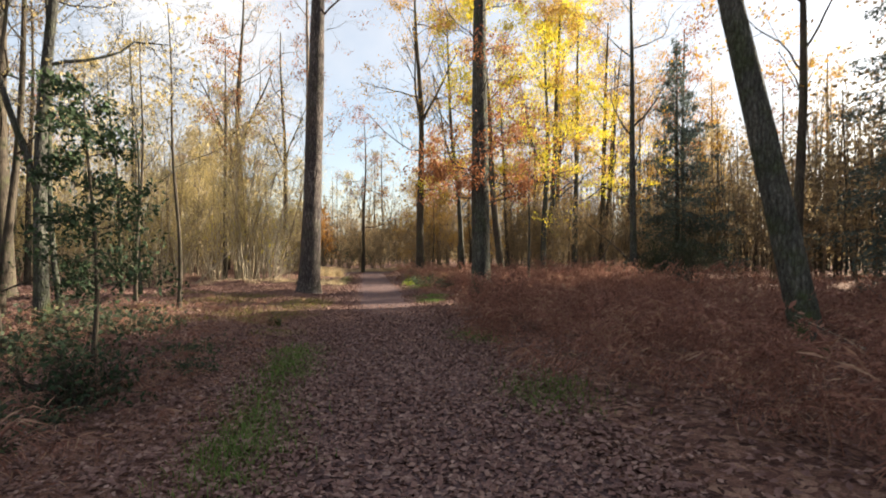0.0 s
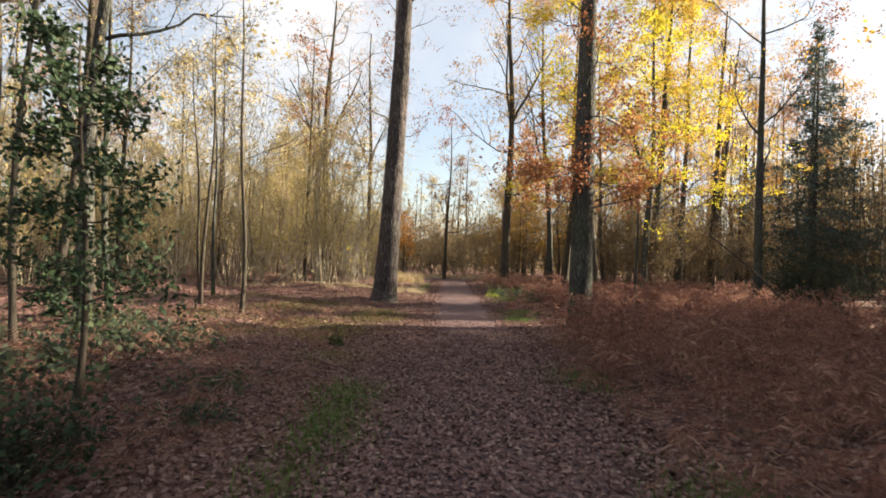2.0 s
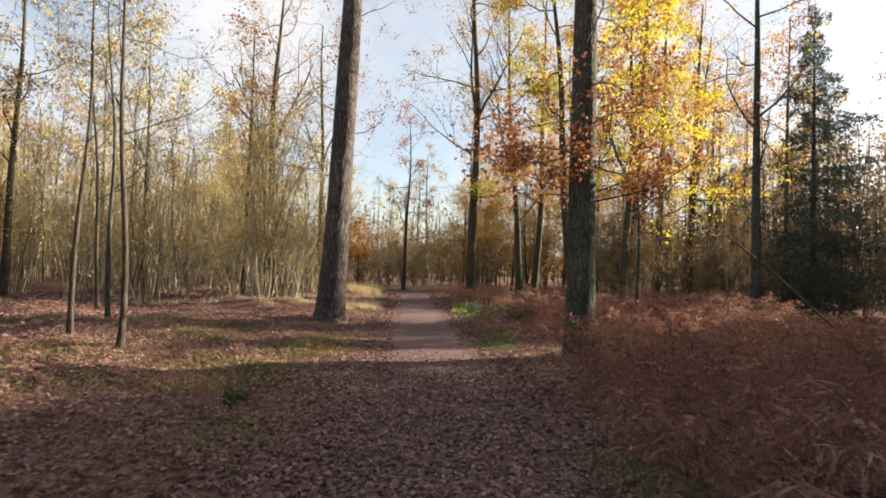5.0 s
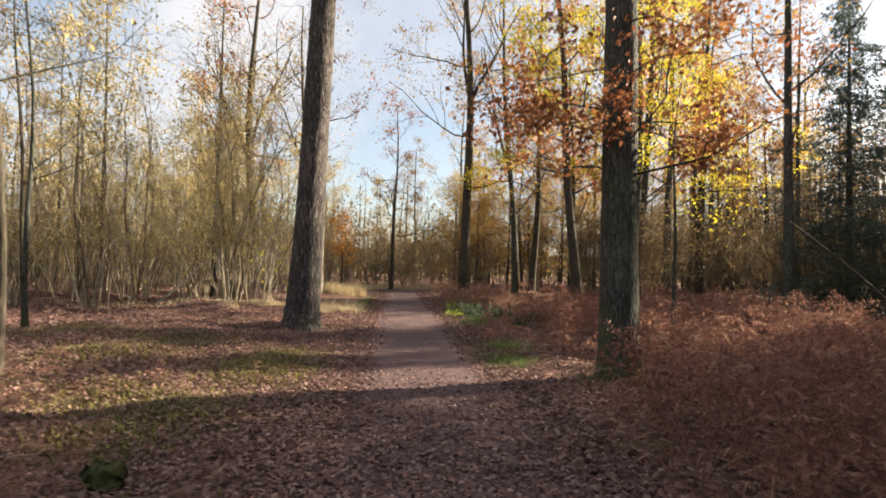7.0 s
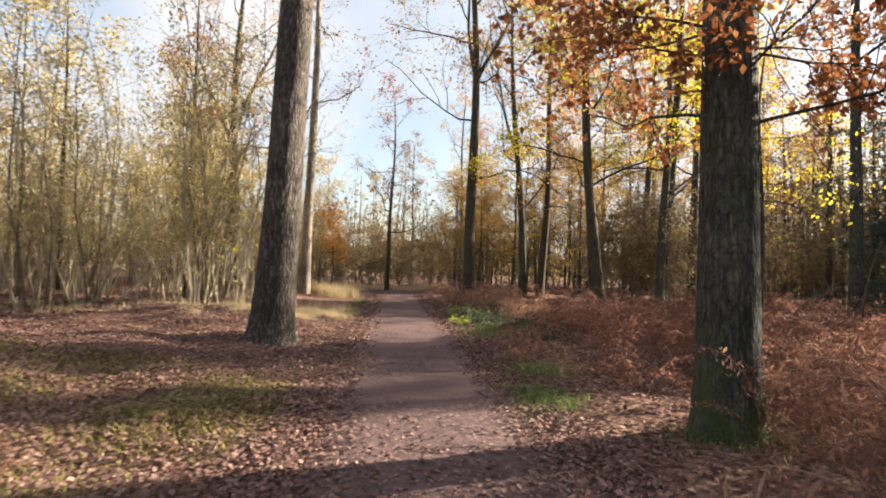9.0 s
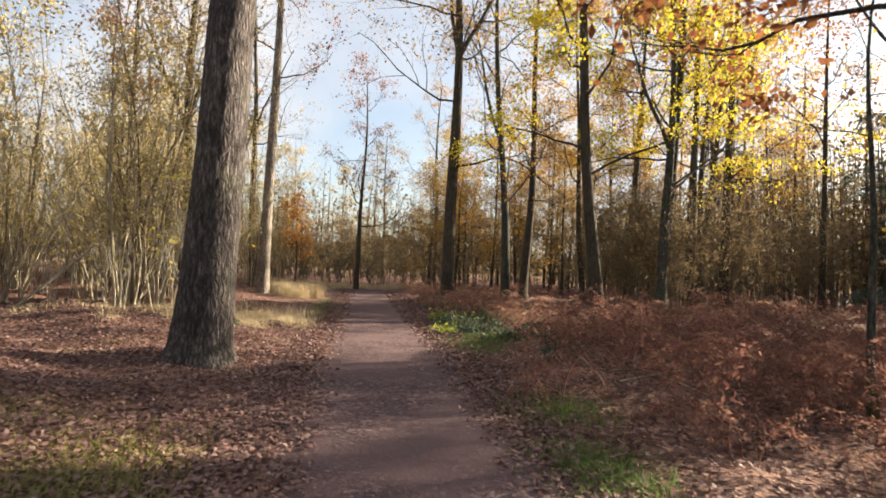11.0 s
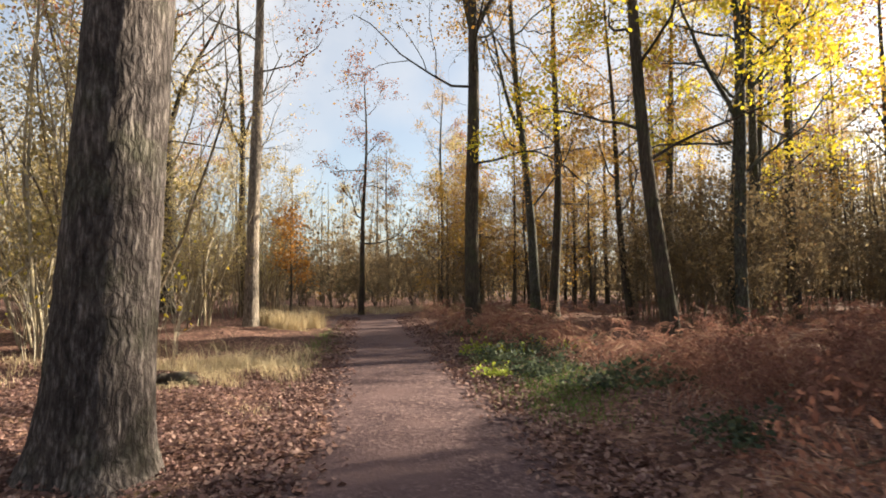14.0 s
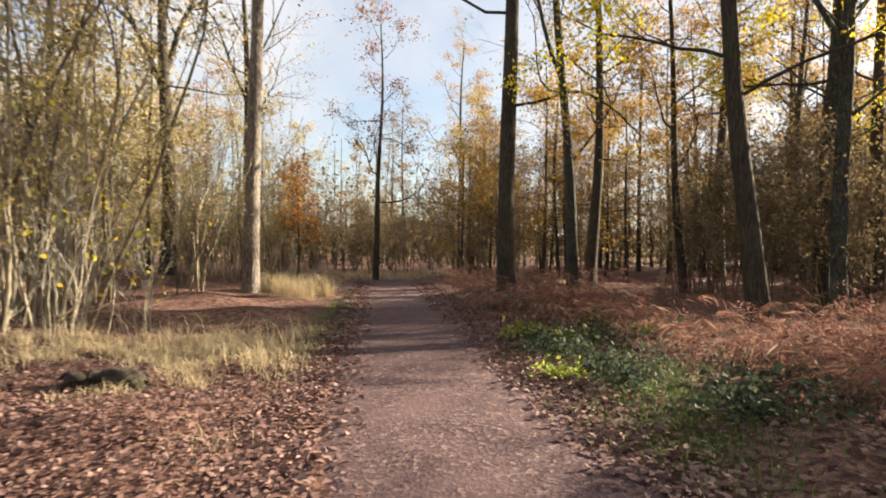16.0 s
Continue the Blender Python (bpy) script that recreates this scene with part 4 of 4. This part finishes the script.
b.add(*litter(r, 125000, -7.5, -0.5, 2.0, 27.0, 0.026, lambda x, y, u: u < 1.05 - 0.06 * np.abs(x)))
b.add(*litter(r, 36000, 1.7, 8.5, 2.0, 30.0, 0.032, lambda x, y, u: u < 1.2 - 0.1 * x))
b.add(*litter(r, 16000, -16, -7.0, 8.0, 30.0, 0.05, lambda x, y, u: u < 0.9))
tagged(new("fallen_leaves", b.mesh("fallen_leaves", M_FALLEN)), "fallen brown autumn leaves covering path and floor", "leaves", kind="stuff")


# ---- evergreen shrubs and brambles ----
def holly(rng, height, width, low=0.55, n=3600):
    root = new("holly_bush")
    out, tips = Build(), []
    for i in range(7):
        az = i * 0.9 + rng.uniform(0, 0.5)
        limb_mesh(rng, (0, 0, -0.05), (math.cos(az) * width, math.sin(az) * width, 1), height * rng.uniform(0.6, 1.0), 0.03, 2, (9, 6), out, tips, 0.0)
    tagged(part("branchwork", out.mesh("branchwork", M_DARKBARK), root), kind="stuff")
    t = np.concatenate(tips)
    c = t[rng.integers(0, len(t), n)] + rng.normal(size=(n, 3)) * 0.09
    c = c[c[:, 2] > low]
    b = Build()
    b.add(*leaves(rng, c, 0.03, 0.5))
    part("foliage", b.mesh("foliage", M_HOLLY), root)
    return root


def holly_tree(rng, height):
    """A slim young holly: bare lower stem, short level boughs in tiers."""
    root = new("holly_tree")
    z = np.linspace(0, 1, 14)
    pts = np.stack([0.08 * np.sin(4 * z), 0.06 * np.sin(5 * z + 1), z * height - 0.05], -1)
    part("trunk", trunk_mesh(rng, pts, 0.035 * (1 - 0.85 * z), 8, 0.3, 0, M_DARKBARK), root)
    b, tips = Build(), []
    for i in range(26):
        f = 0.3 + 0.69 * (i + rng.uniform()) / 26
        az = i * 2.4
        out = Build()
        at = np.array([np.interp(f, z, pts[:, a]) for a in range(3)])
        limb_mesh(rng, at, (math.cos(az), math.sin(az), rng.uniform(-0.1, 0.5)), (0.35 + 0.55 * (1 - f)) * rng.uniform(0.6, 1.2), 0.011, 1, (7,), out, tips, 0.0)
        part("bough", out.mesh("bough", M_DARKBARK), root)
    t = np.concatenate(tips)
    c = t[rng.integers(0, len(t), 4200)] + rng.normal(size=(4200, 3)) * 0.06
    b.add(*leaves(rng, c, 0.034, 0.5))
    part("foliage", b.mesh("foliage", M_HOLLY), root)
    return root


tagged(plant(holly_tree(rg(120), 3.5), -3.15, 6.8, 0), "slim dark evergreen young holly among bare saplings", "shrub")
tagged(plant(holly(rg(121), 2.6, 0.25), -8.2, 11.5, 90), "low dark evergreen holly on the woodland floor", "shrub")
tagged(plant(holly(rg(122), 2.2, 0.25), 12.6, 22.0, 30), "dark evergreen bush at the foot of the spruce", "shrub")
HOLLIES = [tagged(plant(holly(rg(123 + i), (0.75, 3.2)[i], 0.45, (0.06, 0.3)[i], (900, 2600)[i]), *((-2.75, 5.7), (-1.4, 54.0))[i], 50 * i), ("low dark green holly seedling in leaf litter", "dark evergreen bush closing the path's far end")[i], "shrub", "low hollies") for i in range(2)]
for i, (x, y, k, s) in enumerate(((-3.9, 5.2, 0, 1.0), (-4.6, 6.3, 0, 1.2), (-2.9, 4.3, 0, 0.7), (0.8, 56.0, 1, 0.8), (-4.0, 52.5, 1, 0.7), (3.2, 53.0, 1, 0.6), (6.5, 55.0, 1, 0.9), (13.6, 20.5, 1, 0.7), (14.2, 22.3, 1, 0.9))):
    copy_thing(HOLLIES[k], Matrix()).matrix_basis = pose(x, y, gz(x, y), 0, 0, 61 * i) @ Matrix.Scale(s, 4)


def bramble(rng, leaf_n, spread=0.55, height=0.4, leaf=None):
    root = new("bramble")
    tips = []
    for i in range(11):
        az = rng.uniform(0, 6.28)
        pts = stem_points(rng, (0, 0, -0.02), (math.cos(az) * 0.9, math.sin(az) * 0.9, 0.9), spread * rng.uniform(1.0, 2.0), 8, 0.1, -0.17)
        out = Build()
        out.add(*tube(pts, 0.004 * np.linspace(1, 0.4, 9), 3))
        part("cane", out.mesh("cane", M_DARKBARK), root)
        tips.append(pts[2:])
    t = np.concatenate(tips)
    c = t[rng.integers(0, len(t), leaf_n)] + rng.normal(size=(leaf_n, 3)) * 0.08
    c[:, 2] = np.abs(c[:, 2]) * height / 0.4 + 0.03
    b = Build()
    b.add(*leaves(rng, c, 0.042, 0.65, 0.5))
    part("foliage", b.mesh("foliage", leaf or M_BRAMBLE), root)
    return root


BRAMBLES = [tagged(bramble(rg(130 + i), 420), "low dark green bramble on leaf litter", "bramble", "brambles") for i in range(3)]
r = rg(140)
for i, (x, y, s) in enumerate(((-2.4, 8.0, 0.7), (-3.6, 9.2, 0.9), (-3.2, 6.0, 0.6), (-2.6, 5.0, 0.5), (-4.4, 7.5, 1.1), (-3.0, 3.6, 0.9), (3.0, 25.5, 0.9), (2.6, 27.2, 0.8), (3.7, 26.6, 1.0), (2.9, 22.8, 0.9), (3.9, 23.9, 1.1),
                               (3.2, 29.0, 1.0), (2.9, 31.5, 1.0), (4.6, 25.0, 1.0), (-4.8, 10.5, 0.9), (3.1, 20.4, 0.7), (2.5, 26.4, 0.7), (3.6, 27.4, 0.7), (2.8, 24.3, 0.8), (-3.6, 5.0, 1.0), (-2.2, 6.9, 0.5), (-4.0, 4.2, 1.0), (-5.2, 6.0, 1.1), (-5.8, 8.2, 1.2), (-3.9, 10.0, 0.9), (-4.6, 8.8, 1.1), (-5.0, 4.8, 1.1), (-6.4, 9.6, 1.2), (-5.6, 11.2, 1.0), (-3.0, 2.9, 0.8))):
    m = pose(x, y, gz(x, y), 0, 0, r.uniform(0, 360)) @ Matrix.Scale(s, 4)
    if i < 3:
        BRAMBLES[i].matrix_basis = m
    else:
        ob = copy_thing(BRAMBLES[i % 3], Matrix())
        ob.matrix_basis = m


LIMES = [tagged(bramble(rg(145 + i), 160, 0.3, 0.42, M_LIME), "small bright yellow-green plant in sunlight on the verge", "plant", "verge plants") for i in range(2)]
for i, (x, y, s) in enumerate(((2.35, 27.6, 1.0), (3.9, 28.0, 1.0), (2.1, 24.9, 0.8), (2.9, 27.0, 0.9), (4.4, 27.6, 0.8))):
    ob = LIMES[i] if i < 2 else copy_thing(LIMES[i % 2], Matrix())
    ob.matrix_basis = pose(x, y, gz(x, y), 0, 0, 70 * i) @ Matrix.Scale(s, 4)


# ---- pale twiggy shrubs by the sunlit grass ----
PALES = [tagged(thicket_shrub(rg(150 + i), 7, (2.6, 3.2)[i], (60, 90)[i], M_PALE, M_YELLOW, 0.05), "pale leafless twiggy shrub behind dry grass", "shrub", "pale shrubs by the grass") for i in range(2)]
for i, (x, y, t) in enumerate(((-4.3, 26.6, 0), (-4.6, 27.8, 40), (-5.6, 27.0, 80), (-7.0, 27.3, 150), (-3.9, 28.6, 220), (-8.6, 26.6, 300))):
    ob = PALES[i] if i < 2 else copy_thing(PALES[i % 2], Matrix())
    ob.matrix_basis = pose(x, y, gz(x, y), 0, 0, t) @ Matrix.Scale(1.0 - 0.06 * i, 4)


# ---- stump, log and sticks ----
def lumpy(rng, length, r, name, material, upright=False):
    """A weathered piece of trunk with broken, rounded ends."""
    t = np.linspace(0, 1, 12)
    rad = r * np.clip(np.sin(np.pi * np.clip(t * 0.94 + 0.03, 0, 1)) * 2.6, 0, 1) ** 0.5
    pts = np.stack([0 * t, 0 * t, t * length], -1) if upright else np.stack([t * length - length / 2, 0.04 * np.sin(t * 5), 0 * t + r * 0.5], -1)
    v, q = tube(pts, rad, 18)
    v = v + rng.normal(size=v.shape) * r * 0.16
    b = Build()
    b.add(v, q)
    return b.mesh(name, material, True)


M_STUMP = bark_mat("mossy_stump_bark", (0.03, 0.03, 0.015), (0.06, 0.065, 0.025), (0.11, 0.11, 0.05), 0.9)
x, y = -1.85, 11.8
ob = tagged(new("tree_stump", lumpy(rg(160), 0.2, 0.12, "tree_stump", M_STUMP, True)), "small mossy tree stump in leaf litter", "stump")
ob.matrix_basis = pose(x, y, gz(x, y) - 0.03)
x, y = -2.6, 24.5
ob = tagged(new("log", lumpy(rg(161), 0.75, 0.13, "log", M_DARKBARK)), "short dark rotting log among fallen leaves", "log")
ob.matrix_basis = pose(x, y, gz(x, y) - 0.02, 0, 0, 12)


def stick(rng, length, r, material, name="stick"):
    pts = stem_points(rng, (0, 0, 0), (1, 0, 0), length, 8, 0.03, 0)
    b = Build()
    b.add(*tube(pts, r * np.linspace(1, 0.5, 9), 6))
    return b.mesh(name, material, True)


for i, (x, y, z, ln, rr, el, az, mat, label) in enumerate((
        (8.9, 22.2, 0.1, 1.7, 0.012, -38, 205, M_PALE, "thin pale dead branch leaning in bracken"),
        (9.6, 16.0, 0.0, 3.6, 0.035, -42, 160, M_DARKBARK, "dark fallen branch propped in the undergrowth"),
        (8.3, 19.5, 0.0, 3.0, 0.03, -48, 30, M_DARKBARK, "dark leaning dead branch behind bracken"),
        (-7.9, 27.0, 0.0, 4.5, 0.04, -44, 10, M_PALE, "pale fallen pole leaning through the thicket"),
        (3.4, 19.3, 0.1, 1.3, 0.012, -4, 25, M_PALE, "pale bare stick lying on leaf litter"),
        (4.2, 18.7, 0.12, 1.0, 0.009, -10, 120, M_PALE, "short pale stick propped on litter"),
        (4.6, 20.3, 0.1, 1.7, 0.016, -6, 195, M_DARKBARK, "dark fallen branch lying on litter"),
        (3.0, 20.9, 0.08, 0.9, 0.008, -5, 70, M_DARKBARK, "thin dark stick lying on litter"),
        (5.2, 5.0, 0.5, 0.9, 0.005, -20, 100, M_PALE, "pale dead stalk in bracken"))):
    ob = tagged(new("dead_branch", stick(rg(170 + i), ln, rr, mat)), label, "branch")
    ob.matrix_basis = pose(x, y, gz(x, y) + z - 0.05, 0, el, az)
